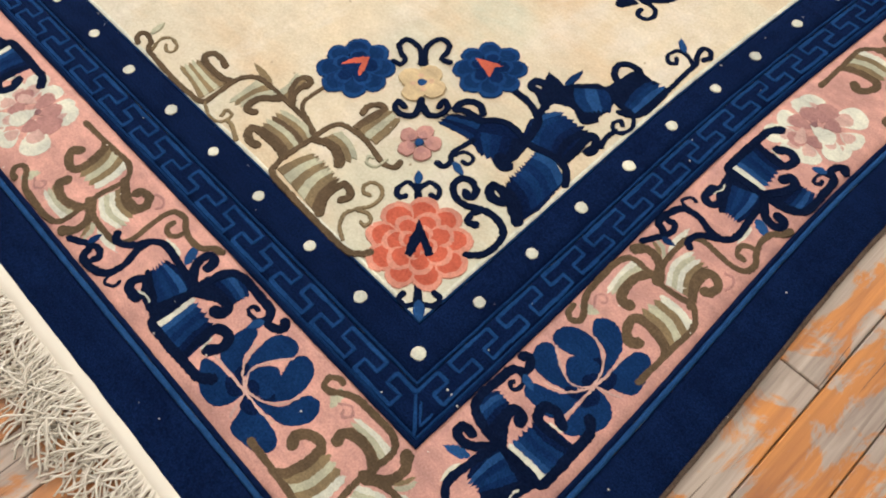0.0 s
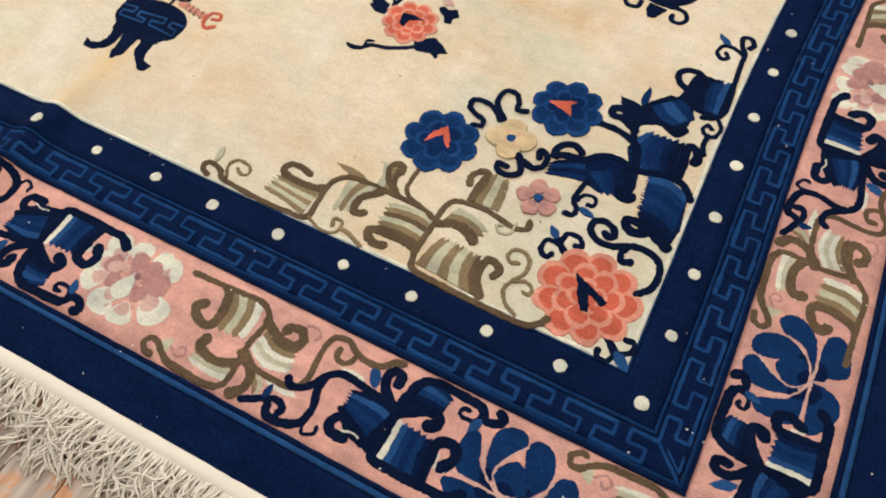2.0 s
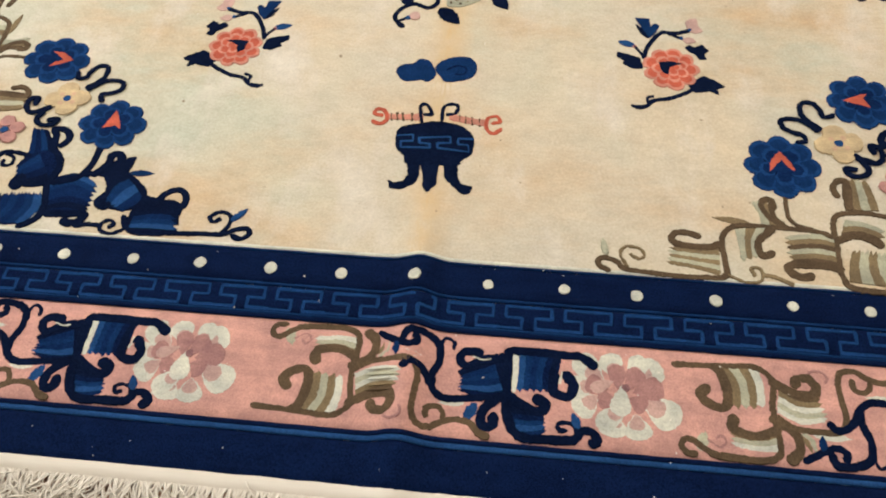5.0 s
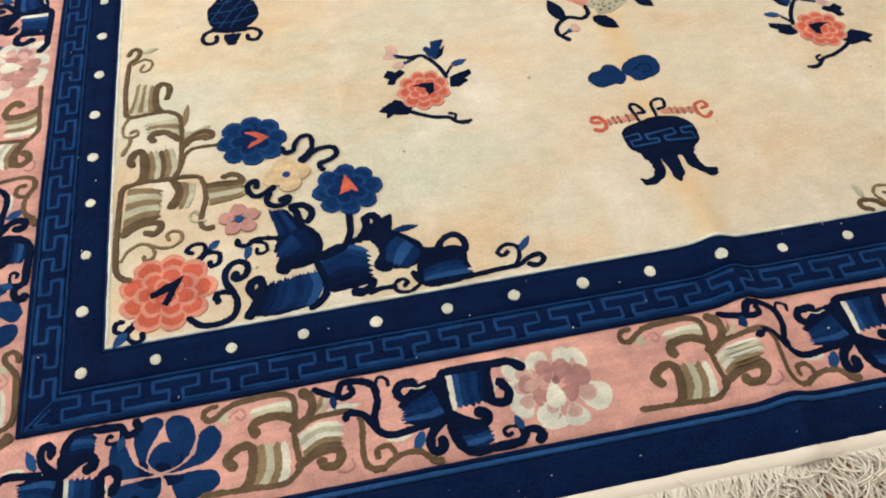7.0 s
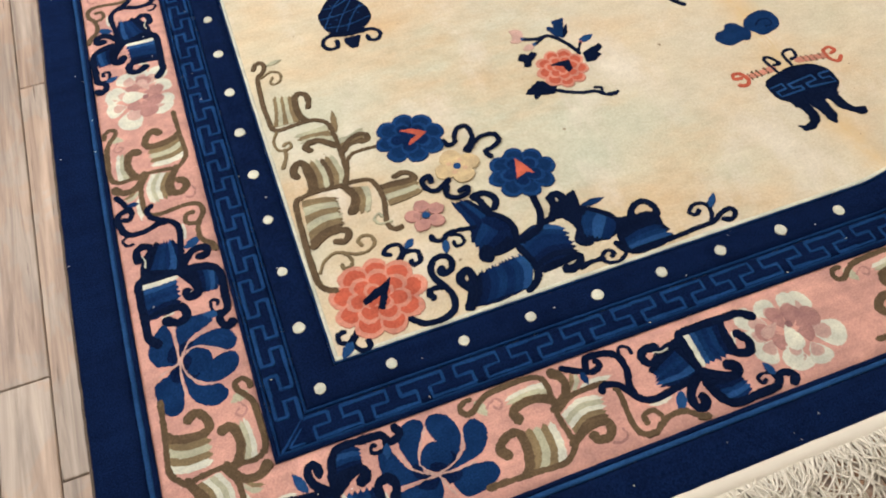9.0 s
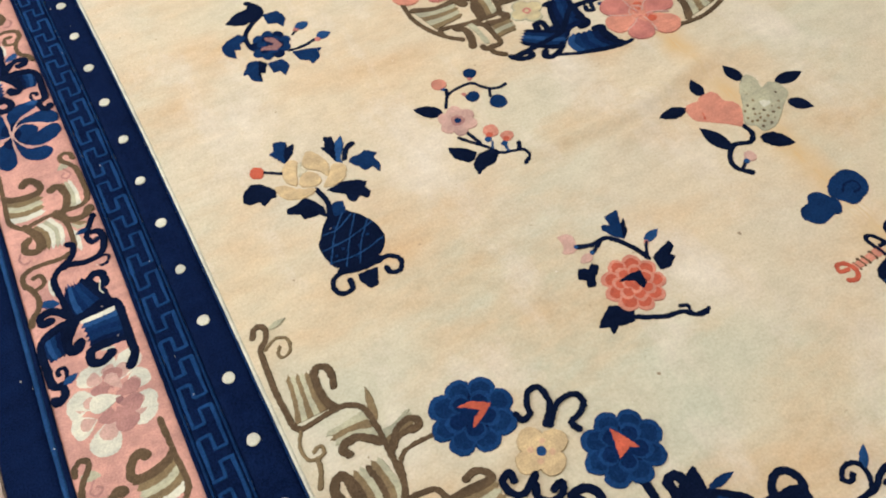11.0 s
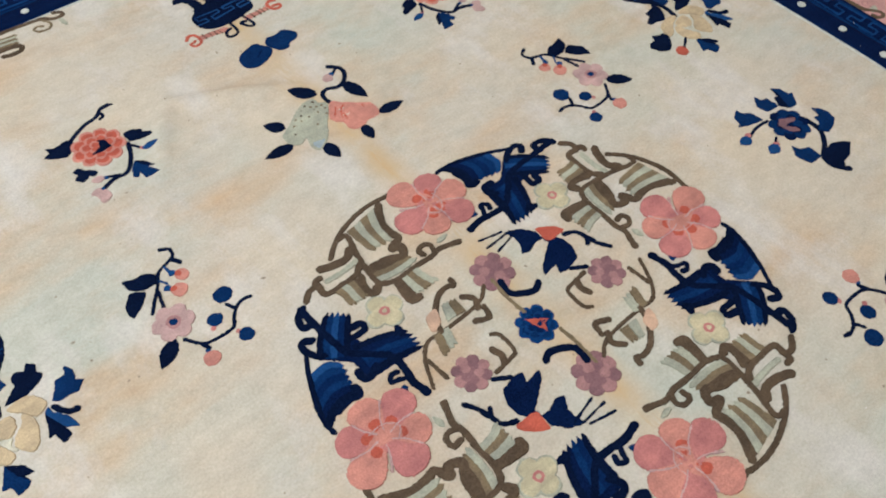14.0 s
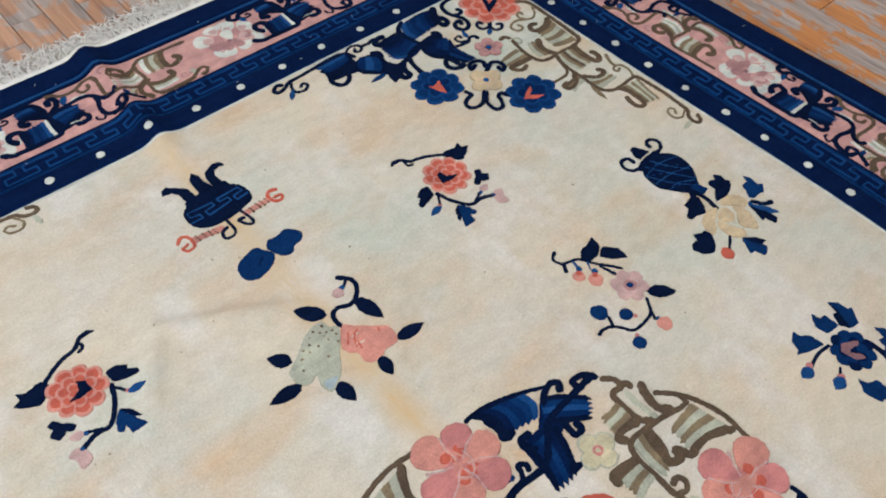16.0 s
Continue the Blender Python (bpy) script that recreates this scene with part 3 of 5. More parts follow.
def flower_vase(d):
    """A navy lattice vase on curled feet with a gold flower and dark leaves."""
    d.petal(INK, (0, 102, -22, 74, -31, 58, -30, 32, -22, 13, 8, -3, 41, 2, 60, 20, 65, 41, 58, 69, 41, 94, 24, 110))
    d.cut(BLUE, (23, 125, 38, 121, 33, 98, 15, 98, 10, 111))
    d.line(MID, 3, (26, 99, -1, 68, -27, 24))
    d.line(MID, 3, (42, 88, 15, 49, -9, 8))
    d.line(MID, 3, (55, 69, 29, 37, 9, 0))
    d.line(MID, 3, (-17, 76, 9, 76, 37, 91))
    d.line(MID, 3, (-29, 50, 12, 51, 58, 62))
    d.line(MID, 3, (-27, 25, 18, 19, 61, 29))
    d.disc(BLUE, 4, 80, 3)
    d.disc(BLUE, 0, 39, 3)
    d.disc(BLUE, 24, 63, 3)
    d.disc(BLUE, 23, 33, 2)
    d.disc(BLUE, 43, 44, 3)
    d.disc(BLUE, -14, 32, 3)
    d.disc(BLUE, 12, 18, 3)
    d.line(INK, 13, (-19, 5, 8, -3, 38, -3))
    d.line(INK, 8, (40, -4, 57, -8, 65, -23, 56, -36, 43, -33, 41, -22))
    d.line(INK, 8, (-22, 2, -35, -2, -41, -17, -33, -31, -17, -29, -15, -15))
    d.cut(INK, (-1, -12, 30, -15, 17, -42, 6, -43, -2, -25))
    d.line(INK, 9, (11, 161, 16, 133, 10, 106))
    d.cut(INK, (-46, 149, -29, 150, -12, 156, -1, 142, 7, 123, 4, 104, -5, 114, -28, 118, -30, 130, -47, 140))
    d.cut(INK, (24, 151, 51, 155, 76, 146, 86, 136, 80, 128, 84, 116, 75, 105, 66, 116, 55, 109, 48, 115, 47, 131, 34, 141))
    d.cut(INK, (-99, 196, -92, 213, -77, 223, -62, 217, -46, 195, -48, 181, -58, 181, -72, 173, -76, 186, -91, 186))
    d.cut(BLUE, (-27, 266, -17, 268, -12, 285, -1, 283, 8, 276, -4, 256, -11, 235, -19, 250))
    d.cut(INK, (8, 276, 4, 265, 17, 267, 10, 251, -3, 241, -11, 235, -5, 256))
    d.cut(INK, (52, 236, 60, 234, 65, 254, 78, 249, 76, 233, 62, 197, 59, 215))
    d.cut(MID, (76, 233, 92, 243, 87, 222, 71, 200, 70, 190, 62, 197))
    d.line(INK, 9, (76, 195, 88, 213, 101, 218))
    d.cut(BLUE, (86, 192, 104, 191, 112, 194, 127, 181, 118, 174, 122, 159, 115, 143, 109, 158, 95, 157, 88, 172, 79, 185))
    d.line(INK, 5, (-48, 236, -24, 219))
    d.petal(CORAL, (-69, 245, -61, 253, -49, 247, -48, 236, -55, 227, -68, 233))
    d.petal(GOLD, (-20, 226, -4, 237, 7, 228, -3, 206, -12, 184, -22, 193, -25, 207))
    d.petal(GOLD, (18, 230, 30, 240, 42, 227, 49, 199, 38, 178, 31, 192, 16, 206, 12, 219))
    d.petal(GOLD, (-4, 193, 10, 202, 24, 191, 25, 172, 11, 169, -7, 179))
    d.petal(CREAM, (6, 222, 12, 225, 8, 213, 13, 204, -2, 198, -1, 208))
    d.petal(GOLD, (-44, 197, -29, 193, -14, 177, 12, 163, -6, 155, -34, 164, -45, 184))
    d.petal(GOLD, (39, 177, 54, 194, 71, 184, 65, 166, 51, 155, 24, 159))


def plum_sprig(d):
    """A blush plum blossom with coral and blue buds on a navy twig."""
    d.line(INK, 6, (5, 45, 22, 68, 43, 74, 71, 73, 82, 57, 94, 45, 108, 40, 121, 42))
    d.line(INK, 7, (21, 69, 26, 81))
    d.line(INK, 6, (91, 45, 84, 31))
    d.line(INK, 6, (-10, -24, 1, -40, 19, -63, 33, -86, 53, -94, 65, -100, 68, -115, 55, -124))
    d.line(INK, 6, (8, -23, 15, -52))
    d.line(INK, 8, (69, -82, 61, -96))
    d.line(MID, 4, (33, -59, 26, -71))
    d.line(MID, 5, (47, -76, 45, -88))
    d.leaf(INK, -5, 35, -45, 69, 27)
    d.cut(INK, (-36, -34, -14, -47, 0, -65, -10, -75, -21, -78, -37, -60, -39, -46))
    d.cut(INK, (-13, -79, 0, -70, 20, -70, 28, -86, 14, -98, -3, -99, -20, -106, -19, -87))
    d.disc(ROSE, 74, 83, 4)
    d.disc(BLUE, 81, 95, 12)
    d.disc(ROSE, 47, 56, 4)
    d.disc(BLUE, 57, 44, 12)
    d.disc(BLUE, 89, 13, 15)
    d.disc(MID, 22, 84, 4)
    d.disc(SALMON, 21, 98, 13)
    d.disc(MID, 30, -51, 6)
    d.disc(SALMON, 43, -37, 13)
    d.disc(MID, 48, -72, 6)
    d.disc(SALMON, 60, -60, 11)
    d.disc(CORAL, 37, -44, 6)
    d.disc(CORAL, 56, -65, 6)
    d.plum_blossom(7, 9, 34, 0)


def blue_peony_spray(d):
    """A dark blue peony with jagged leaves and two small buds."""
    d.line(INK, 10, (-26, 10, -24, 42, -1, 68, 26, 86, 28, 109, 13, 129))
    d.cut(INK, (-43, 93, -30, 102, -14, 111, 6, 113, 15, 124, 31, 108, 26, 86, 9, 77, -11, 73, -28, 80))
    d.cut(BLUE, (27, 81, 54, 80, 60, 67, 61, 51, 48, 32, 43, 46, 26, 54))
    d.cut(BLUE, (-71, 39, -54, 50, -32, 54, -22, 39, -40, 28, -43, 15, -54, 19, -58, -3, -70, 10, -74, 22))
    d.cut(BLUE, (-46, -25, -29, -26, -26, -43, -40, -63, -40, -82, -54, -70, -56, -51, -64, -50))
    d.cut(INK, (-27, -28, -16, -43, -28, -64, -35, -59, -40, -82, -40, -63))
    d.cut(BLUE, (-15, -44, 11, -46, 15, -55, 17, -68, 1, -87, -3, -72, -14, -71, -15, -55))
    d.line(INK, 6, (32, -33, 59, -35, 87, -29))
    d.cut(BLUE, (35, -39, 59, -45, 85, -56, 76, -61, 73, -75, 55, -86, 52, -74, 39, -65))
    d.line(INK, 5, (65, 11, 53, 3))
    d.disc(ROSE, 65, 13, 6)
    d.leaf(MID, 64, 15, 92, 20, 22)
    d.disc(ROSE, 88, -32, 6)
    d.leaf(MID, 88, -26, 116, -27, 22)
    d.blue_peony(8, -2, 40, 0)
    d.cut(MAUVE, (5, 21, 20, 13, 27, -12, 14, -22, -14, -7, -8, -1, 11, -5, 16, -2, 3, 13))


def double_peony(d):
    """A coral and a faded sage peony on one navy stem."""
    d.line(INK, 9, (1, 33, 0, 12, -15, 2, -39, 10, -62, -5, -69, -28, -53, -48))
    d.leaf(INK, 68, 113, 62, 158, 27)
    d.leaf(INK, 110, 82, 168, 79, 26)
    d.leaf(INK, 99, 40, 127, 8, 27)
    d.leaf(INK, -13, 119, -8, 159, 24)
    d.leaf(INK, -54, 112, -108, 115, 25)
    d.leaf(INK, -49, 4, -64, 66, 29)
    d.leaf(INK, 6, 3, 45, -37, 31)
    d.line(INK, 6, (-50, -27, -63, -36))
    d.petal(SALMON, (-52, 115, -40, 116, -25, 115, -21, 120, 3, 121, 11, 109, 10, 94, 21, 82, 22, 65, -1, 35, -16, 47, -41, 68, -58, 82, -59, 103))
    d.line(CREAM, 5, (-36, 109, -33, 100, -43, 95))
    d.line(CREAM, 5, (-12, 110, -5, 101, -10, 90, -19, 91))
    d.line(CREAM, 4, (-20, 78, -8, 81, -1, 78))
    d.line(CREAM, 4, (-11, 62, -3, 62))
    d.line(CORAL, 4, (4, 82, -4, 64, -15, 57))
    d.line(CORAL, 4, (13, 71, 0, 53))
    d.line(CORAL, 4, (0, 89, -3, 75))
    d.line(CORAL, 4, (-38, 89, -43, 77))
    d.petal(SAGE, (79, 122, 89, 106, 84, 84, 100, 89, 112, 81, 116, 67, 112, 51, 88, 36, 61, 16, 39, 6, 20, 8, 17, 22, 6, 34, 14, 51, 32, 73, 50, 101))
    d.petal(SKY2, (78, 119, 84, 105, 72, 89, 59, 92, 58, 104))
    d.petal(IVORY, (76, 74, 91, 68, 81, 53, 56, 47, 58, 62))
    d.disc(BROWN, 52, 93, 2)
    d.disc(OLIVE, 51, 84, 2)
    d.disc(OLIVE, 62, 80, 3)
    d.disc(BROWN, 34, 64, 3)
    d.disc(OLIVE, 22, 56, 3)
    d.disc(OLIVE, 16, 42, 3)
    d.disc(BROWN, 38, 53, 3)
    d.disc(OLIVE, 26, 30, 3)
    d.disc(OLIVE, 39, 40, 2)
    d.disc(BROWN, 25, 16, 3)
    d.disc(OLIVE, 48, 30, 3)
    d.disc(OLIVE, 54, 21, 2)
    d.disc(BROWN, 42, 15, 3)
    d.disc(OLIVE, 75, 34, 3)
    d.disc(OLIVE, 68, 43, 2)
    d.disc(BROWN, 95, 64, 3)
    d.disc(OLIVE, 85, 46, 3)
    d.disc(OLIVE, 17, 33, 3)
    d.disc(BROWN, 51, 43, 3)
    d.disc(OLIVE, 50, 68, 3)
    d.disc(OLIVE, 35, 24, 3)
    d.disc(BROWN, 61, 32, 3)
    d.disc(OLIVE, 32, 43, 2)
    d.disc(OLIVE, 34, 33, 2)
    d.disc(BLUSH, -35, -21, 10)
    d.disc(MID, -46, -26, 5)


def border_olive(d):
    """An olive scroll of the pink border."""
    d.leaf(SAGE, -449, 61, -439, 35, 16)
    d.line(MAUVE2, 4, (-437, 46, -423, 54, -415, 46, -422, 39, -427, 44))
    d.leaf(IVORY, -312, 28, -262, 30, 13)
    d.fan((OLIVE, SAGE), (-333, 29, -321, 40, -316, 53), (-317, 27, -307, 36, -306, 49))
    d.fan((IVORY, SAGE, OLIVE, BROWN), (-354, 54, -379, 55, -410, 51), (-353, 17, -374, 30, -406, 27))
    d.fan((BROWN, OLIVE, SAGE, OLIVE, IVORY), (-431, -52, -414, -32, -413, 3), (-368, -57, -362, -32, -363, -3))
    d.fan((IVORY, SAGE, IVORY, OLIVE, BROWN), (-350, 3, -321, 16, -289, 10), (-343, -35, -322, -22, -295, -22))
    d.line(BROWN, 9, (-454, 65, -463, 64, -470, 56, -465, 47, -455, 48, -443, 57, -427, 64, -395, 66, -371, 66, -355, 60, -350, 47, -353, 21, -354, -3, -351, -27, -349, -39, -365, -54, -380, -57, -410, -55, -447, -53, -473, -52))
    d.line(BROWN, 13, (-352, 26, -372, 35, -392, 35, -406, 28, -404, 16))
    d.line(BROWN, 13, (-415, -46, -409, -22, -410, -4, -417, 3, -432, -1, -442, -12, -435, -22))
    d.line(BROWN, 13, (-355, 13, -334, 25, -327, 40, -329, 53, -339, 62))
    d.line(BROWN, 9, (-349, 10, -329, 22, -295, 24, -275, 21, -266, 4, -268, -21, -269, -44, -262, -59, -245, -61, -232, -53, -213, -48, -195, -51, -184, -62, -172, -66))
    d.line(BROWN, 8, (-243, -60, -229, -50, -235, -34, -250, -36, -251, -47))
    d.line(BROWN, 13, (-351, -37, -325, -25, -302, -24, -297, -35, -306, -46, -319, -44, -323, -37))
    d.line(MAUVE2, 4, (-303, -55, -292, -58, -282, -52, -284, -43))


def border_navy(d):
    """A navy scroll of the pink border that leads up to a flower."""
    d.leaf(IVORY, -203, -26, -239, -27, 10)
    d.leaf(MID, -188, -22, -204, -53, 16)
    d.cut(INK, (-217, 17, -197, 33, -157, 50, -146, 47, -146, 14, -148, -13, -176, -16, -203, -13, -203, 3))
    d.cut(INK, (-154, -25, -149, -12, -124, -22, -103, -27, -101, -55, -124, -63, -139, -55))
    d.cut(NAVY, (-150, 51, -82, 50, -85, 24, -90, 2, -111, 9, -136, 5, -146, 14))
    d.fan((INK, DEEP, BLUE, DEEP, MID, NAVY), (-170, 40, -191, 29, -211, 16), (-153, -13, -175, -16, -213, -10))
    d.fan((IVORY, MID, BLUE, DEEP, BLUE, NAVY, INK), (-146, 47, -145, 23, -147, -4), (-82, 48, -90, 24, -88, 0))
    d.fan((INK, NAVY, BLUE, MID, DEEP), (-146, -25, -123, -29, -103, -28), (-132, -64, -113, -61, -99, -55))
    d.line(INK, 10, (-322, 62, -301, 50, -284, 43, -272, 48, -274, 56))
    d.line(INK, 11, (-291, 52, -284, 64, -262, 63, -244, 53, -241, 30, -248, 9, -248, -4))
    d.line(INK, 11, (-286, 13, -280, 20, -262, 14, -244, -13, -227, -21, -196, -18, -153, -13))
    d.line(INK, 5, (-241, 50, -236, 63, -224, 58, -224, 49))
    d.leaf(BLUE, -300, 49, -298, 28, 11)
    d.line(INK, 13, (-161, 41, -186, 36, -204, 25, -214, 35, -208, 46, -190, 46))
    d.line(IVORY, 3, (-197, 40, -184, 36, -175, 38))
    d.line(INK, 13, (-151, -32, -151, -11, -151, 12, -151, 32, -150, 51, -118, 53, -77, 52, -56, 51, -41, 40))
    d.line(INK, 14, (-91, 23, -91, 0, -73, -5, -66, 9, -75, 24))
    d.line(IVORY, 3, (-81, 28, -84, 12))
    d.line(INK, 14, (-147, -10, -124, -25, -106, -28, -101, -18, -112, -12))
    d.line(INK, 13, (-158, -13, -176, -28, -182, -42, -178, -53, -167, -52, -166, -40))
    d.line(INK, 12, (-149, -26, -148, -42, -139, -58, -124, -64, -93, -63, -65, -61, -55, -49, -43, -50, -36, -58, -42, -64))
    d.line(INK, 6, (-62, -60, -64, -44, -75, -40, -85, -43, -82, -51, -76, -50))
    d.leaf(MID, -59, -48, -67, -26, 13)


def border_peony(d):
    """A pale peony with a mauve heart."""
    d.tear(IVORY, -27, 6, -63, 48, 36)
    d.tear(BLUSH, -27, 6, -49, 32, 22)
    d.tear(IVORY, -9, 18, -24, 53, 33)
    d.tear(BLUSH, -9, 18, -18, 40, 20)
    d.tear(IVORY, 9, 20, 47, 40, 38)
    d.tear(BLUSH, 9, 20, 33, 33, 23)
    d.tear(IVORY, 6, 13, 22, 54, 28)
    d.tear(BLUSH, 6, 13, 16, 38, 17)
    d.tear(IVORY, 19, -5, 66, -35, 43)
    d.tear(BLUSH, 19, -5, 48, -24, 26)
    d.tear(IVORY, -35, -7, -64, -31, 35)
    d.tear(BLUSH, -35, -7, -53, -22, 22)
    d.tear(IVORY, -15, -28, -18, -60, 37)
    d.tear(BLUSH, -15, -28, -17, -48, 23)
    d.tear(IVORY, 12, -27, 16, -61, 36)
    d.tear(BLUSH, 12, -27, 14, -49, 21)
    d.tear(IVORY, -37, 8, -72, 0, 33)
    d.tear(BLUSH, -37, 8, -58, 3, 20)
    d.tear(IVORY, 1, -14, -35, -50, 29)
    d.tear(BLUSH, 1, -14, -21, -36, 18)
    d.tear(MAUVE2, -8, 3, -13, 39, 24)
    d.tear(MAUVE2, 2, 5, 19, 34, 28)
    d.tear(MAUVE2, 9, 2, 48, 12, 33)
    d.tear(MAUVE2, -22, 3, -51, 12, 28)
    d.tear(MAUVE2, 5, -6, 26, -17, 28)
    d.tear(MAUVE2, -14, -9, -36, -12, 29)
    d.tear(IVORY, -5, 9, -8, -32, 28)
    d.tear(BLUSH, -15, 15, -45, 1, 18)
    d.disc(MAUVE, 0, 7, 6)


def border_lotus(d):
    """A blue lotus of seven petals with pale veins."""
    d.petal(BLUE, (-69, 32, -64, 43, -52, 43, -44, 28, -36, 9, -16, -8, -33, -10, -55, -9, -69, 3))
    d.petal(BLUE, (-38, 38, -36, 55, -26, 65, -12, 69, -1, 64, 1, 52, -12, 34, -20, 16, -19, -1, -32, 12))
    d.petal(BLUE, (2, 51, 7, 63, 19, 66, 33, 59, 41, 43, 42, 26, 35, 11, 23, 0, 15, 17, 7, 32))
    d.petal(BLUE, (40, 9, 44, 29, 52, 39, 64, 42, 74, 32, 76, 19, 68, 4, 56, -6, 39, -10, 20, -12, 5, -12, 23, -4))
    d.petal(BLUE, (3, -17, 27, -14, 49, -15, 67, -20, 72, -34, 60, -46, 40, -51, 21, -51, 13, -39, 9, -27))
    d.petal(BLUE, (-4, -14, -26, -14, -49, -15, -64, -18, -70, -24, -60, -37, -41, -49, -23, -51, -9, -44, -3, -30))
    d.petal(NAVY, (-32, 7, -29, 11, -25, 11, -21, 5, -18, -3, -10, -10, -17, -11, -26, -10, -32, -5))
    d.petal(NAVY, (-19, 9, -18, 16, -14, 20, -8, 21, -4, 19, -3, 15, -8, 8, -11, 0, -11, -7, -16, -2))
    d.petal(NAVY, (-2, 14, 0, 19, 5, 20, 10, 17, 14, 11, 14, 4, 11, -2, 6, -7, 3, 1, 0, 7))
    d.petal(NAVY, (14, -3, 15, 5, 18, 10, 23, 11, 27, 7, 28, 1, 25, -5, 20, -9, 13, -11, 5, -12, -1, -12, 7, -8))
    d.petal(NAVY, (-2, -14, 8, -13, 18, -13, 25, -15, 27, -21, 22, -26, 14, -28, 6, -28, 3, -23, 1, -18))
    d.petal(NAVY, (-4, -13, -14, -12, -24, -13, -30, -14, -33, -17, -29, -22, -20, -27, -13, -28, -7, -25, -4, -19))
    d.petal(BLUE, (-20, 2, -14, 23, -1, 32, 10, 29, 19, 16, 22, 2, 10, -6, -4, -8))
    d.petal(NAVY, (-12, -4, -10, 3, -2, 5, 4, 3, 10, -2, 12, -7, 6, -9, -2, -9))
    d.line(BLUSH, 3.5, (-7, -11, -31, 6, -41, 31))
    d.line(BLUSH, 3.5, (-6, -10, -20, 8, -11, 34, 2, 52))
    d.line(BLUSH, 3.5, (-5, -11, 19, -5, 37, 10, 44, 28))
    d.line(BLUSH, 3.5, (-7, -11, 19, -14, 46, -13))
    d.line(BLUSH, 3.5, (-5, -13, -29, -12, -64, -11))
    d.line(BLUSH, 3.5, (-2, -14, 2, -27, 9, -42))


def corner_brown(d):
    """The olive cloud-scroll wing of a corner spray."""
    d.fan((OLIVE, SAGE, OLIVE, SAGE, OLIVE, BROWN), (41, 502, 50, 536, 55, 574), (92, 500, 87, 528, 90, 564))
    d.fan((SAGE, OLIVE, SAGE, BROWN), (122, 476, 94, 472, 69, 472), (129, 414, 108, 438, 80, 438))
    d.fan((SAGE, OLIVE, BROWN), (131, 438, 150, 438, 174, 448), (130, 395, 148, 414, 172, 412))
    d.leaf(OLIVE, 133, 452, 140, 506, 11)
    d.fan((BROWN, OLIVE, SAGE, BROWN, OLIVE, SAGE), (68, 336, 72, 371, 67, 403), (115, 336, 122, 360, 116, 403))
    d.fan((BROWN, OLIVE, SAGE), (114, 330, 123, 302, 112, 275), (150, 318, 147, 292, 137, 267))
    d.fan((BROWN, OLIVE, SAGE, OLIVE), (167, 314, 195, 314, 222, 310), (169, 267, 195, 269, 223, 275))
    d.fan((OLIVE, SAGE, OLIVE, SAGE, OLIVE, BROWN), (46, 328, 73, 324, 98, 316), (38, 229, 62, 246, 92, 250))
    d.line(BROWN, 8, (38, 656, 44, 668, 54, 670, 58, 660, 53, 644, 42, 633, 39, 610, 36, 564, 37, 522, 38, 502, 45, 492))
    d.line(BROWN, 8, (43, 492, 70, 494, 96, 496, 115, 490, 127, 474, 129, 446, 129, 414, 128, 383, 126, 360, 118, 340))
    d.line(BROWN, 10, (105, 528, 109, 542, 108, 560, 95, 566, 88, 550, 87, 528, 89, 510, 96, 496))
    d.line(BROWN, 11, (84, 428, 79, 438, 87, 446, 104, 444, 125, 424))
    d.line(BROWN, 10, (166, 416, 176, 418, 177, 428, 166, 434, 147, 426, 135, 408))
    d.line(BROWN, 6, (129, 365, 134, 384, 144, 395, 159, 398, 203, 396))
    d.line(BROWN, 12, (51, 379, 48, 392, 56, 406, 66, 406, 69, 385, 69, 355, 65, 338))
    d.line(BROWN, 8, (42, 332, 65, 338, 102, 336, 137, 336, 155, 330, 162, 312, 164, 284, 158, 254, 155, 234, 161, 221, 173, 221))
    d.line(BROWN, 12, (113, 334, 123, 312, 121, 294, 111, 276))
    d.line(BROWN, 10, (192, 322, 206, 326, 218, 318, 220, 306, 202, 304, 171, 308))
    d.line(BROWN, 11, (75, 230, 86, 226, 94, 234, 95, 246, 81, 250, 62, 247, 41, 233))
    d.line(BROWN, 9, (45, 334, 36, 324, 33, 284, 31, 236, 30, 190, 32, 163, 42, 149, 52, 143))
    d.line(OLIVE, 4, (46, 629, 65, 639, 79, 631, 77, 612, 65, 605, 60, 614, 66, 624))
    d.leaf(SAGE, 62, 658, 90, 664, 10)
    d.line(OLIVE, 4.5, (43, 490, 34, 470, 36, 450, 47, 444, 58, 448, 57, 459, 46, 455))
    d.line(OLIVE, 6, (47, 444, 45, 428, 35, 406))
    d.line(OLIVE, 5, (38, 182, 48, 200, 65, 210, 79, 206, 97, 196, 114, 196, 126, 206, 125, 221, 114, 226, 105, 220, 108, 209))
    d.line(OLIVE, 5, (79, 206, 87, 190, 82, 178, 72, 178, 72, 186))
    d.line(SAGE, 4, (163, 237, 145, 238, 139, 251, 148, 259, 151, 252))


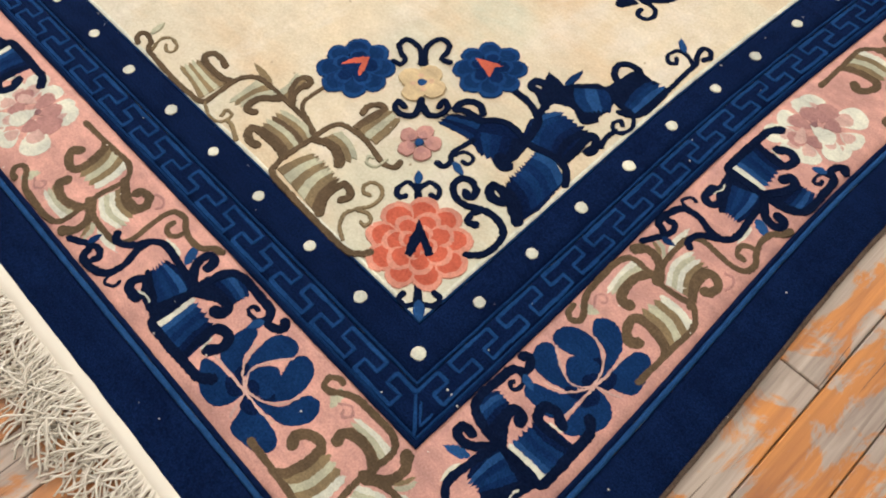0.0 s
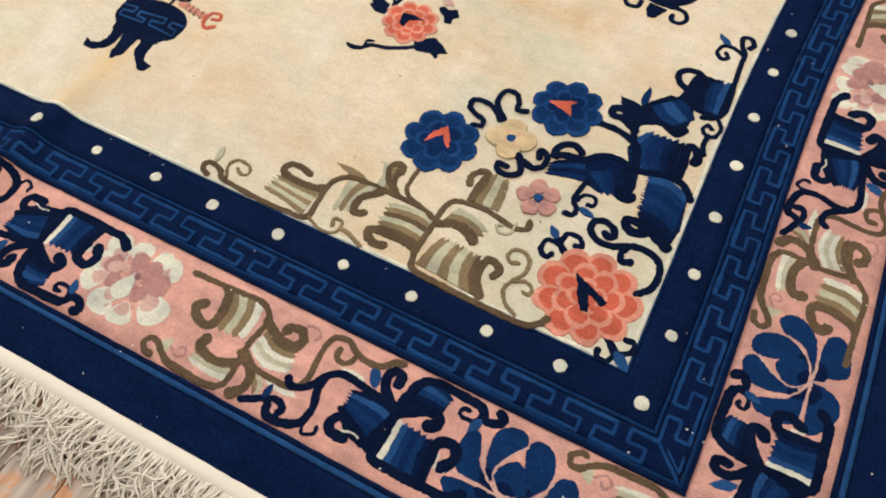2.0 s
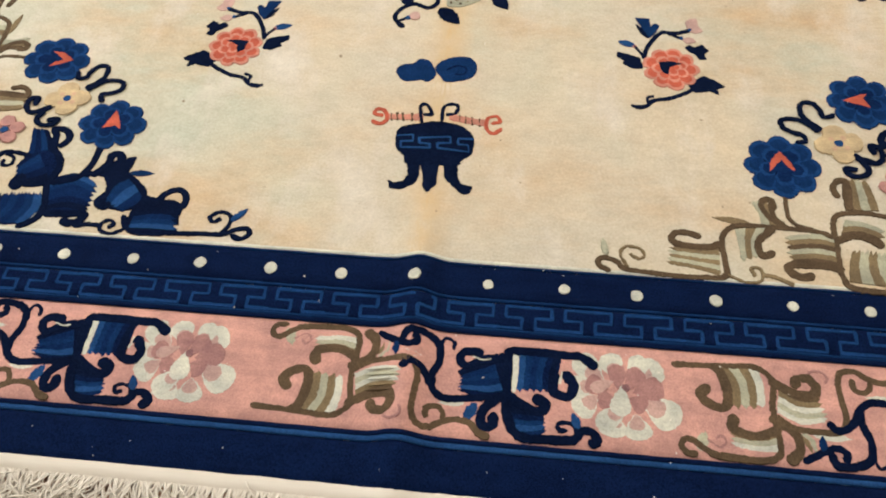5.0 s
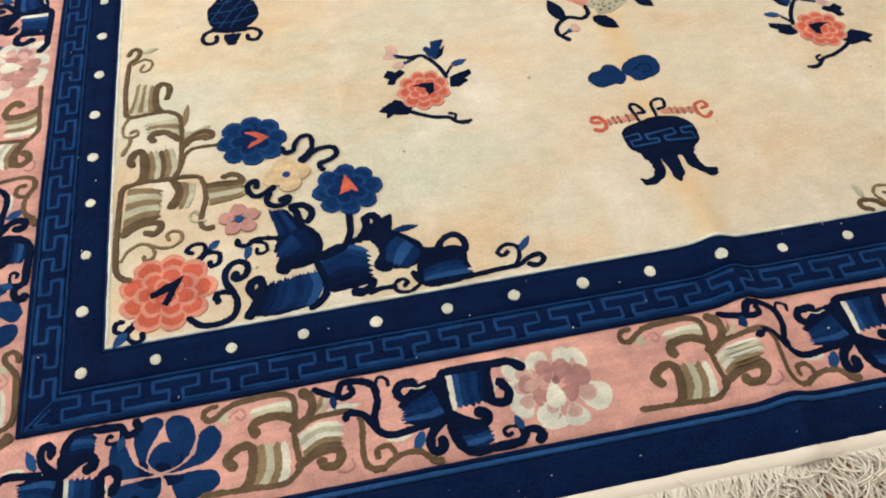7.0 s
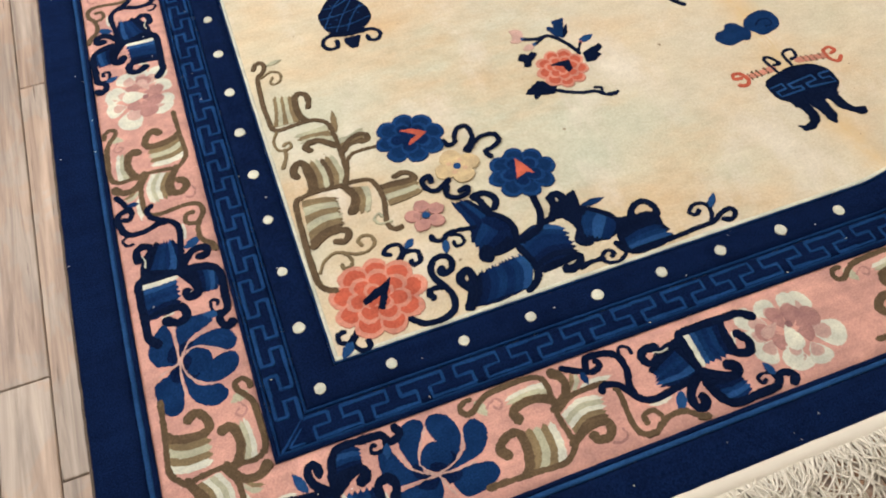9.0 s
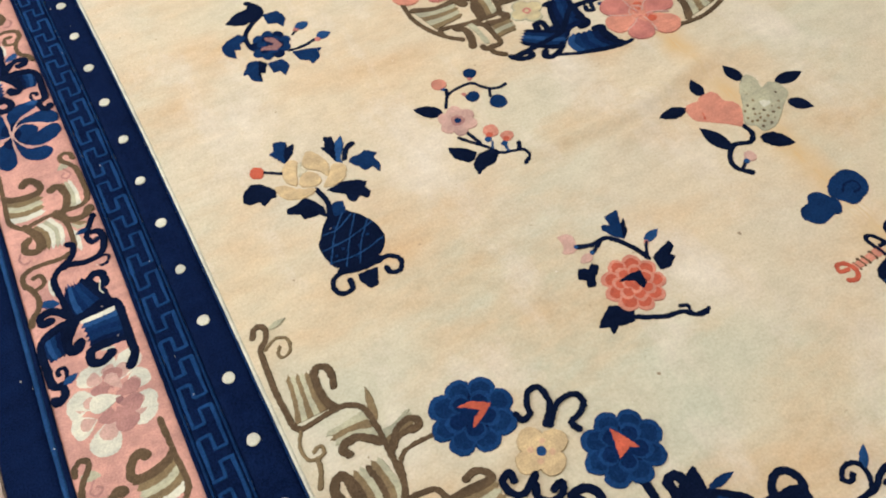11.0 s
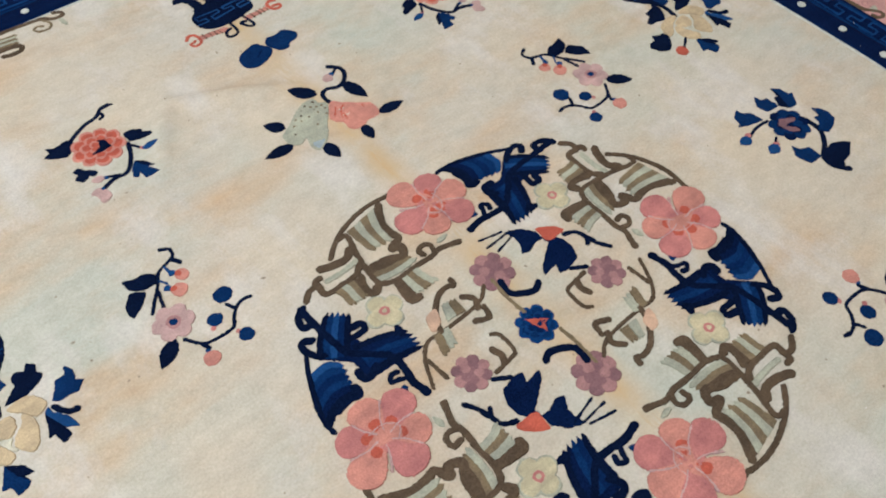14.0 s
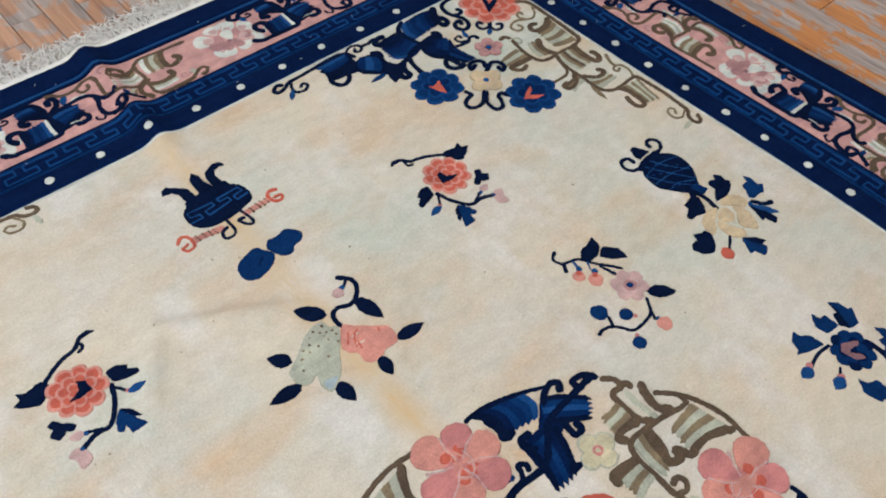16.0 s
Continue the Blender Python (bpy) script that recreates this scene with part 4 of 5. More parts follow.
def corner_blue(d):
    """The navy cloud-scroll wing of a corner spray."""
    d.cut(NAVY, (302, 198, 317, 180, 326, 161, 322, 133, 310, 123, 282, 118, 272, 136, 267, 157, 264, 174, 276, 192))
    d.cut(NAVY, (350, 148, 374, 145, 389, 128, 391, 79, 351, 70, 331, 66, 323, 93, 319, 123, 327, 137))
    d.cut(NAVY, (216, 44, 238, 86, 296, 101, 314, 101, 325, 78, 310, 44, 253, 37))
    d.fan((INK, NAVY, DEEP, BLUE, DEEP, BLUE, MID), (215, 43, 230, 62, 241, 96), (310, 44, 324, 76, 317, 104))
    d.fan((MID, BLUE, DEEP, DEEP, NAVY, INK), (323, 125, 358, 146, 394, 131), (330, 70, 357, 79, 395, 75))
    d.fan((NAVY, BLUE, DEEP, NAVY, INK), (279, 194, 270, 180, 259, 159), (320, 130, 304, 123, 272, 113))
    d.fan((INK, BLUE, NAVY, DEEP), (306, 196, 294, 216, 281, 235), (268, 178, 264, 204, 256, 236))
    d.cut(INK, (413, 180, 438, 190, 438, 174, 435, 157, 449, 147, 472, 126, 478, 106, 479, 88, 447, 81, 423, 84, 411, 96, 411, 126, 401, 144, 385, 148, 397, 169))
    d.cut(INK, (319, 128, 365, 149, 387, 156, 389, 147, 361, 137, 328, 122))
    d.fan((BLUE, MID, DEEP), (441, 144, 424, 128, 417, 100), (473, 108, 463, 91, 447, 78))
    d.leaf(BLUE, 435, 155, 476, 157, 12)
    d.cut(INK, (472, 114, 498, 108, 523, 107, 537, 97, 534, 74, 538, 62, 525, 62, 539, 51, 483, 42, 460, 53, 460, 76))
    d.fan((DEEP, BLUE, MID), (468, 72, 496, 79, 528, 78), (467, 50, 495, 51, 537, 51))
    d.line(INK, 10, (135, 57, 152, 42, 177, 40, 196, 50, 202, 73, 196, 94, 188, 109, 187, 128, 197, 143, 212, 145, 220, 133, 215, 118, 203, 113, 199, 119, 203, 125))
    d.line(INK, 9, (196, 91, 182, 95, 172, 90, 176, 79))
    d.line(INK, 13, (228, 76, 221, 90, 224, 102, 236, 107, 238, 93, 231, 72, 217, 43))
    d.line(INK, 11, (305, 39, 325, 56, 329, 80, 324, 102, 320, 122, 323, 137, 326, 160, 318, 180, 301, 196))
    d.line(INK, 13, (337, 66, 365, 68, 393, 70, 391, 58, 378, 52, 368, 54))
    d.line(INK, 13, (314, 125, 285, 121, 274, 134, 266, 121, 274, 113))
    d.line(INK, 11, (313, 202, 321, 215, 317, 230, 303, 238, 291, 235, 298, 225, 302, 200))
    d.line(INK, 8, (271, 178, 250, 182, 233, 182, 221, 174, 210, 176, 208, 186))
    d.leaf(MID, 225, 172, 218, 146, 11)
    d.line(INK, 5, (234, 178, 248, 172, 249, 157, 236, 155, 235, 164))
    d.line(INK, 11, (328, 125, 357, 136, 369, 152, 375, 174, 376, 198, 375, 222))
    d.line(INK, 12, (385, 148, 399, 172, 399, 188, 412, 192, 417, 178))
    d.line(INK, 12, (414, 110, 407, 93, 419, 85))
    d.line(INK, 10, (495, 105, 505, 121, 519, 128, 531, 123, 537, 108, 534, 97))
    d.line(INK, 8, (454, 70, 461, 52, 483, 42, 536, 46, 573, 49, 606, 51, 621, 60, 639, 64, 643, 53, 631, 44, 621, 49))
    d.line(INK, 6, (602, 52, 611, 70, 609, 86, 592, 91, 580, 80, 587, 72, 595, 78))
    d.leaf(MID, 611, 75, 632, 100, 11)
    d.line(INK, 6, (463, 50, 446, 38, 428, 41, 424, 54, 434, 62, 443, 57, 438, 49))
    d.line(INK, 8, (424, 51, 404, 52, 388, 47))


def corner_blossoms(d):
    """The blossoms and small brackets between the wings of a corner spray."""
    d.line(INK, 10, (77, 83, 49, 53))
    d.line(INK, 8, (45, 51, 33, 58, 34, 70, 43, 72))
    d.line(INK, 8, (49, 47, 57, 34, 70, 35, 70, 46))
    d.leaf(MID, 50, 53, 30, 29, 16)
    d.line(INK, 10, (141, 151, 165, 178))
    d.line(INK, 8, (160, 174, 158, 190, 142, 192, 133, 182, 141, 176))
    d.line(INK, 8, (162, 172, 179, 169, 180, 152, 169, 145, 166, 154))
    d.leaf(MID, 165, 178, 182, 194, 13)
    d.coral_peony(104, 111, 69, 0)
    d.cut(INK, (83, 101, 80, 111, 99, 124, 115, 129, 129, 138, 123, 121, 117, 108, 107, 85, 97, 89, 106, 110))
    d.cut(CORAL, (102, 110, 84, 99, 92, 90))
    d.blue_blossom(241, 394, 57, 0)
    d.cut(CORAL, (229, 414, 248, 412, 270, 396, 252, 384, 233, 376, 238, 386, 252, 395))
    d.blue_blossom(380, 254, 54, 0)
    d.cut(CORAL, (379, 284, 388, 268, 397, 243, 386, 250, 367, 243, 371, 257))
    d.yellow_blossom(290, 304, 40, 1)
    d.pink_blossom(213, 227, 33, 0)
    d.line(INK, 8, (289, 365, 292, 353, 304, 356, 308, 369, 318, 384, 333, 384, 336, 368, 332, 352, 314, 332))
    d.line(INK, 8, (318, 328, 337, 347, 354, 353, 370, 348, 371, 332, 357, 322, 343, 318, 347, 304))
    d.line(INK, 9, (242, 288, 242, 302, 230, 296, 230, 279, 242, 268, 259, 276, 268, 282))
    d.line(INK, 9, (276, 254, 290, 257, 284, 244, 267, 243, 256, 254, 261, 271))


def medallion_quarter(d):
    """One quarter of the medallion's outer ring: peony, navy scroll and olive scroll."""
    d.cut(NAVY, (-188, -279, -195, -258, -169, -236, -138, -223, -120, -187, -86, -188, -88, -211, -89, -239, -100, -254, -129, -256, -147, -273, -164, -290))
    d.cut(INK, (-152, -315, -153, -288, -133, -274, -88, -285, -80, -315, -62, -340, -102, -333))
    d.fan((MID, BLUE, DEEP, BLUE, NAVY, INK), (-153, -313, -156, -287, -141, -269), (-67, -340, -82, -316, -82, -281))
    d.fan((INK, BLUE, MID, DEEP, INK), (-164, -292, -192, -278, -225, -244), (-140, -254, -168, -234, -199, -213))
    d.fan((INK, NAVY, BLUE, DEEP, INK), (-154, -244, -145, -208, -127, -167), (-90, -243, -90, -209, -82, -169))
    d.cut(INK, (-127, -188, -142, -173, -131, -169, -113, -173))
    d.line(INK, 7, (-185, -300, -149, -318, -108, -333, -74, -339, -56, -337))
    d.line(INK, 13, (-80, -317, -85, -294, -81, -280, -95, -278))
    d.line(INK, 11, (-255, -261, -245, -275, -225, -280, -222, -267))
    d.line(INK, 12, (-254, -266, -225, -264, -204, -262, -172, -259, -147, -253, -125, -232, -101, -209, -72, -207, -48, -210, -22, -205))
    d.line(INK, 11, (-164, -281, -175, -292, -193, -299, -205, -293, -198, -281))
    d.line(INK, 11, (-165, -243, -163, -224, -164, -212, -176, -211, -178, -225))
    d.line(INK, 12, (-103, -236, -94, -249, -98, -260, -112, -260))
    d.line(INK, 8, (-57, -211, -64, -223, -67, -234, -77, -228, -75, -218))
    d.leaf(BLUE, -52, -222, -33, -240, 13)
    d.yellow_blossom(-170, -172, 33, 0)
    d.fan((OLIVE, SAGE, OLIVE, SAGE, BROWN), (-331, -130, -304, -127, -276, -123), (-346, -56, -311, -71, -270, -75))
    d.line(SAGE, 9, (-272, -207, -271, -179, -274, -148))
    d.fan((OLIVE, SAGE, OLIVE, BROWN), (-251, -211, -233, -205, -211, -206), (-245, -163, -224, -165, -206, -162))
    d.fan((BROWN, OLIVE, SAGE), (-251, -150, -242, -122, -240, -89), (-216, -144, -211, -114, -213, -79))
    d.fan((SAGE, OLIVE, SAGE, BROWN), (-206, -87, -181, -84, -162, -74), (-203, -127, -175, -131, -160, -131))
    d.line(BROWN, 8, (-304, -179, -328, -153, -345, -118, -354, -77, -350, -33))
    d.line(BROWN, 12, (-344, -60, -309, -77, -282, -77, -268, -75, -259, -92))
    d.line(BROWN, 9, (-328, -153, -324, -135, -281, -144, -241, -149, -215, -147, -204, -124, -205, -89, -204, -58, -208, -39, -203, -22, -198, -6))
    d.line(BROWN, 8, (-206, -50, -221, -45, -230, -53, -227, -66, -214, -64))
    d.line(BROWN, 10, (-261, -251, -274, -237, -272, -223, -253, -221, -251, -193, -253, -166, -265, -151))
    d.line(BROWN, 10, (-268, -221, -282, -222, -284, -212))
    d.line(BROWN, 14, (-298, -203, -291, -186, -288, -161, -299, -145))
    d.line(BROWN, 12, (-245, -163, -223, -170, -206, -166, -212, -155))
    d.line(BROWN, 14, (-248, -144, -244, -113, -234, -91, -251, -82, -257, -95))
    d.line(BROWN, 12, (-202, -126, -174, -130, -158, -130, -157, -117))
    d.leaf(SAGE, -219, -35, -223, -12, 9)
    d.pink_peony(-6, -290, 72, 0)


def medallion_heart(d):
    """Half of the inner ring: two mauve peonies, a plain navy shape with a coral patch in place of a crane, and an
    olive scroll.
    """
    d.cut(NAVY, (-123, -47, -95, -41, -82, -44, -88, -60, -61, -56, -67, -69, -95, -89, -109, -98, -109, -111, -92, -111, -75, -104, -61, -108, -72, -127, -72, -140, -66, -158, -92, -148, -108, -128, -107, -102, -123, -101, -133, -86, -133, -66))
    d.line(INK, 8, (-181, -29, -167, -53, -159, -84, -140, -94))
    d.line(INK, 8, (-123, -26, -100, -40))
    d.line(INK, 8, (-156, -56, -164, -66, -169, -55))
    d.petal(CORAL, (-147, -102, -133, -99, -110, -101, -110, -124, -113, -132, -134, -120))
    d.line(INK, 4, (-79, -147, -34, -136))
    d.line(INK, 4, (-75, -155, -25, -152))
    d.line(INK, 4, (-64, -162, -23, -171))
    d.mauve_peony(-140, 1, 32, 0)
    d.mauve_peony(-1, -113, 38, 0)
    d.line(BROWN, 6, (-198, 17, -179, 59, -158, 80, -130, 80, -82, 81, -48, 86, -27, 102))
    d.line(BROWN, 6, (-176, 57, -172, 18))
    d.comb((-144, 83, -117, 81, -154, 47, -122, 52), (OLIVE, SAGE,))
    d.line(BROWN, 9, (-130, 80, -122, 104, -96, 131, -73, 137, -63, 132, -60, 143))
    d.petal(BLUSH2, (-133, 113, -113, 117, -120, 95, -140, 88))
    d.comb((-111, 88, -78, 86, -100, 118, -76, 111), (SAGE, OLIVE,))
    d.line(BROWN, 9, (-67, 108, -54, 94, -61, 77))
    d.line(BROWN, 9, (-52, 74, -58, 55, -79, 63))
    d.line(BROWN, 6, (-76, 31, -66, 21, -67, -12, -80, -17, -112, -21))
    d.line(BROWN, 10, (-92, 11, -87, -4, -92, -17))
    d.line(INK, 11, (-43, -53, -29, -46, -7, -55, 5, -68, 3, -91))
    d.line(OLIVE, 6, (11, -28, 13, -60, 11, -101))


def medallion_centre(d):
    """The blue blossom at the middle of the medallion."""
    d.blue_blossom(-11, 1, 33, 0)
    d.cut(CORAL, (-20, 18, 9, -4, -1, -7, -6, -20, -14, -2))


# ---- dots and key pattern ----
def dot(x, y):
    n = 12
    r = 0.0088 * random.uniform(0.9, 1.1)
    ring = [(math.cos(math.tau * i / n) * random.uniform(0.92, 1.08), math.sin(math.tau * i / n) * random.uniform(0.92, 1.08)) for i in range(n)]
    verts = [rest(x + c * (r + 0.0006), y + s * (r + 0.0006), -0.001) for c, s in ring] + [rest(x + c * r * 0.9, y + s * r * 0.9, 0.0022) for c, s in ring]
    faces = [(i, (i + 1) % n, n + (i + 1) % n, n + i) for i in range(n)] + [tuple(range(n, 2 * n))]
    mesh_part("dot", verts, faces, IVORY, rug)


for i in range(19):
    for y in (0, L):
        dot(-W + 2 * W * i / 18 + random.uniform(-0.003, 0.003), y + random.uniform(-0.002, 0.002))
for i in range(1, 24):
    for x in (-W, W):
        dot(x + random.uniform(-0.002, 0.002), L * i / 24 + random.uniform(-0.003, 0.003))

SIDES = [((-W, 0), (1, 0), (0, 1), 2 * W), ((W, 0), (0, 1), (-1, 0), L), ((W, L), (-1, 0), (0, -1), 2 * W), ((-W, L), (0, -1), (1, 0), L)]
for (cx, cy), u, v, span in SIDES:
    d = Draw("key_fret", "mid-blue key pattern knotted into navy pile", cx, cy, u, v)
    units = 60 if span > 2 else 48
    lo, hi = -64, -32
    pitch = (span * 1000 + 2 * 30) / units
    d.bent(KEY, 4, (-31, -31, -66, -66))
    d.bent(KEY, 4, (-37, -45, -56, -64, -38, -64))
    k = 0.80 * pitch
    for i in range(units):
        a = -30 + pitch * i
        mid = (lo + hi) / 2
        if i % 2 == 0:
            d.bent(KEY, 5, (a, hi, a + k, hi, a + k, mid, a + 0.25 * pitch, mid, a + 0.25 * pitch, lo, a + pitch + 1, lo))
        else:
            d.bent(KEY, 5, (a, lo, a + k, lo, a + k, mid, a + 0.25 * pitch, mid, a + 0.25 * pitch, hi, a + pitch + 1, hi))

# ---- ornaments of the field ----
spray = "coral peony on a navy branch with blush buds"
for x, y, u, v in ((0.374, 0.431, 1, 1), (-0.364, 0.430, -1, 1), (0.371, 1.898, 1, -1), (-0.361, 1.918, -1, -1)):
    peony_spray(Draw("peony_spray", spray, x, y, (u, 0), (0, v)))
for y, v in ((0.25, 1), (2.102, -1)):
    censer(Draw("censer", "navy three-footed vessel with coral scroll sticks", 0, y, (v, 0), (0, v)))
for x, y, u, v in ((-0.697, 0.657, 1, 1), (0.70, 0.66, 1, 1), (-0.705, 1.698, 1, -1), (0.686, 1.677, 1, -1)):
    flower_vase(Draw("flower_vase", "navy lattice vase with a gold flower", x, y, (u, 0), (0, v)))
for x, y, u, v in ((-0.430, 0.820, 1, 1), (0.447, 0.821, -1, 1), (-0.440, 1.528, 1, -1), (0.450, 1.513, -1, -1)):
    plum_sprig(Draw("plum_sprig", "blush plum blossom with coral and blue buds", x, y, (u, 0), (0, v)))
for s in (1, -1):
    blue_peony_spray(Draw("blue_peony_spray", "dark blue peony with jagged leaves", -0.630 * s + 0.002, 1.172 - 0.008 * s, (s, 0), (0, s)))
    double_peony(Draw("double_peony", "coral peony beside a faded sage peony", -0.0235 * s - 0.0065, 1.1675 - 0.6205 * s, (s, 0), (0, s)))
for q in range(4):
    c, s = ((1, 0), (0, 1), (-1, 0), (0, -1))[q]
    gx, gy = 1.04, 0.975
    medallion_quarter(Draw("medallion_ring", "coral peony between navy and olive cloud scrolls", 0.001, 1.168, (c * gx, s * gy), (-s * gx, c * gy)))
for s in (1, -1):
    medallion_heart(Draw("medallion_heart", "mauve peonies between plain navy shapes standing in for cranes and olive scrolls", -0.004, L / 2 - 0.005, (s, 0), (0, s)))
medallion_centre(Draw("medallion_centre", "small blue blossom with a coral heart", -0.004, L / 2 - 0.005))
for (cx, cy), u, v, span in SIDES:
    for make, name, label in ((corner_brown, "olive_wing", "olive and sage cloud scrolls with comb edges"), (corner_blue, "navy_wing", "navy cloud scrolls with comb edges"), (corner_blossoms, "corner_posy", "coral peony, blue blossoms and small brackets")):
        (su, du), (sv, dv) = {(1, 0): ((1.0244, 0.012), (0.948, 0.003)), (-1, 0): ((1.03, 0.010), (1.0, 0.0))}.get(u, ((1.0, 0.0), (1.0, 0.0)))
        make(Draw(name, label, cx + u[0] * du + v[0] * dv, cy + u[1] * du + v[1] * dv, (u[0] * su, u[1] * su), (v[0] * sv, v[1] * sv)))

# ---- ornaments of the pink border ----
# places along each side and across the border; a lotus is led up to by mirrored scrolls, a peony by upright ones
BORDERS = {
    (1, 0): ((0.1125, -0.152), (0.6355, -0.146), (1.2095, -0.144), (1.7455, -0.160)),
    (0, 1): ((0.123, -0.1575), (0.634, -0.142), (1.176, -0.150), (1.716, -0.150), (2.24, -0.152)),
    (-1, 0): ((0.1125, -0.152), (0.6555, -0.150), (1.2095, -0.152), (1.7425, -0.152)),
    (0, -1): ((0.112, -0.150), (0.63, -0.146), (1.172, -0.149), (1.722, -0.144), (2.249, -0.155)),
}
for (cx, cy), u, v, span in SIDES:
    kinds = "lplpl" if span > 2 else "lppl"
    spots = BORDERS[u]
    for k, ((s, mid), kind) in enumerate(zip(spots, kinds)):
        def at(along, across):
            return cx + u[0] * along + v[0] * across, cy + u[1] * along + v[1] * across
        turn = -1 if kind == "l" else 1
        w = (v[0] * turn, v[1] * turn)
        lane = at(s, -0.150)
        stretch = 0.86 if k == 0 else 1.0
        border_navy(Draw("navy_scroll", "navy cloud scroll on pink", *lane, (u[0] * stretch, u[1] * stretch), w))
        if k:
            border_olive(Draw("olive_scroll", "olive and sage cloud scroll on pink", *lane, u, w))
        if kind == "l":
            border_lotus(Draw("border_lotus", "blue lotus with pale veins on pink", *at(s, mid), u, v))
        else:
            border_peony(Draw("border_peony", "ivory peony with a mauve heart on pink", *at(s, mid), u, v))
    border_olive(Draw("olive_scroll", "olive and sage cloud scroll on pink", cx + u[0] * (spots[-1][0] + 0.505) + v[0] * -0.15, cy + u[1] * (spots[-1][0] + 0.505) + v[1] * -0.15, (u[0] * 0.97, u[1] * 0.97), v))


# ---- fringe ----
def fringe(name, y0, way, seed):
    rnd = random.Random(seed)
    verts, faces = [], []
    for i in range(1800):
        x = -W - OUT_X + 0.004 + (2 * W + 2 * OUT_X - 0.008) * (i + rnd.random()) / 1800
        tuft = noise.noise((x * 14, seed, 0))
        length = 0.078 + 0.03 * tuft + rnd.uniform(-0.012, 0.012)
        p = [x, y0, 0.006]
        a = math.pi / 2 * way + noise.noise((x * 9, 3, seed)) * 0.8 + rnd.gauss(0, 0.27)
        curl = rnd.gauss(0, 0.16)
        r = rnd.uniform(0.0010, 0.0015)
        z_top = rnd.uniform(0.001, 0.02)
        steps = 9
        base = len(verts)
        for k in range(steps + 1):
            f = k / steps
            z = max(0.0016, 0.006 * (1 - f) + z_top * math.sin(f * 2.6) * (0.5 + 0.5 * math.sin(f * 7 + i)))
            nx, ny = -math.sin(a), math.cos(a)
            for ox, oz in ((r, 0), (0, r), (-r, 0), (0, -r)):
                verts.append((p[0] + nx * ox, p[1] + ny * ox, z + oz))
            p[0] += math.cos(a) * length / steps
            p[1] += math.sin(a) * length / steps
            a += curl + rnd.gauss(0, 0.16)
            a += 0.10 * (math.pi / 2 * way - a) if abs(a - math.pi / 2 * way) > 0.9 else 0
        for k in range(steps):
            for j in range(4):
                b = base + k * 4
                faces.append((b + j, b + (j + 1) % 4, b + 4 + (j + 1) % 4, b + 4 + j))
        e = base + steps * 4
        faces.append((e, e + 1, e + 2, e + 3))
    ob = mesh_part(name, verts, faces, COTTON, rug, "tangled cream cotton warp ends", True)
    tagged(ob, kind="stuff")


def selvedge(y0, way):
    """The woven cotton strip between pile and fringe."""
    n, verts = 300, []
    for dy, z in ((-0.004, 0.012), (0.004, 0.0115), (0.011, 0.009), (0.016, 0.003)):
        for i in range(n + 1):
            x = -W - OUT_X + (2 * W + 2 * OUT_X) * i / n
            h = lie(x, y0) - PILE
            wob = 0.0012 * noise.noise((x * 40, y0, 2))
            verts.append((x, y0 + way * (dy + wob), z + h * 0.8))
    faces = [(r * (n + 1) + i, r * (n + 1) + i + 1, (r + 1) * (n + 1) + i + 1, (r + 1) * (n + 1) + i) for r in range(3) for i in range(n)]
    mesh_part("selvedge", verts, [f if way < 0 else f for f in faces], COTTON, rug, "woven cotton end strip", True)


fringe("fringe", -OUT_Y - 0.012, -1, 5)
fringe("fringe", L + OUT_Y + 0.012, 1, 9)
selvedge(-OUT_Y, -1)
selvedge(L + OUT_Y, 1)


# ---- lint on the dark pile ----
def lint(count):
    rnd = random.Random(3)
    verts, faces = [], []
    while count:
        x, y = rnd.uniform(-W - OUT_X, W + OUT_X), rnd.uniform(-OUT_Y, L + OUT_Y)
        if abs(x) < W - 0.03 and 0.03 < y < L - 0.03 and rnd.random() < 0.9:
            continue
        count -= 1
        r, a = rnd.uniform(0.0005, 0.0013), rnd.random() * 3
        b = len(verts)
        for k in range(5):
            q = a + math.tau * k / 5
            verts.append(rest(x + r * rnd.uniform(0.6, 1.6) * math.cos(q), y + r * math.sin(q), 0.0045))
        verts.append(rest(x, y, 0.0055))
        faces += [(b + k, b + (k + 1) % 5, b + 5) for k in range(5)]
    tagged(mesh_part("lint", verts, faces, COTTON, rug, "specks of pale lint"), kind="stuff")


lint(260)


# ---- side edges of the rug ----
def side_edge(x0, way):
    n, verts = 260, []
    for dx, z in ((-0.002, 0.0115), (0.002, 0.009), (0.0035, 0.005), (0.002, 0.0005)):
        for i in range(n + 1):
            y = -OUT_Y + (L + 2 * OUT_Y) * i / n
            X, Y, h = rest(x0, y, 0)
            verts.append((X + way * (dx + 0.001 * noise.noise((y * 50, x0, 1))), Y, z + max(0, h - PILE) * (z / 0.0115)))
    faces = [(r * (n + 1) + i, r * (n + 1) + i + 1, (r + 1) * (n + 1) + i + 1, (r + 1) * (n + 1) + i) for r in range(3) for i in range(n)]
    mesh_part("bound_edge", verts, faces, EDGE, rug, "worn overcast edge", True)


side_edge(W + OUT_X, 1)
side_edge(-W - OUT_X, -1)


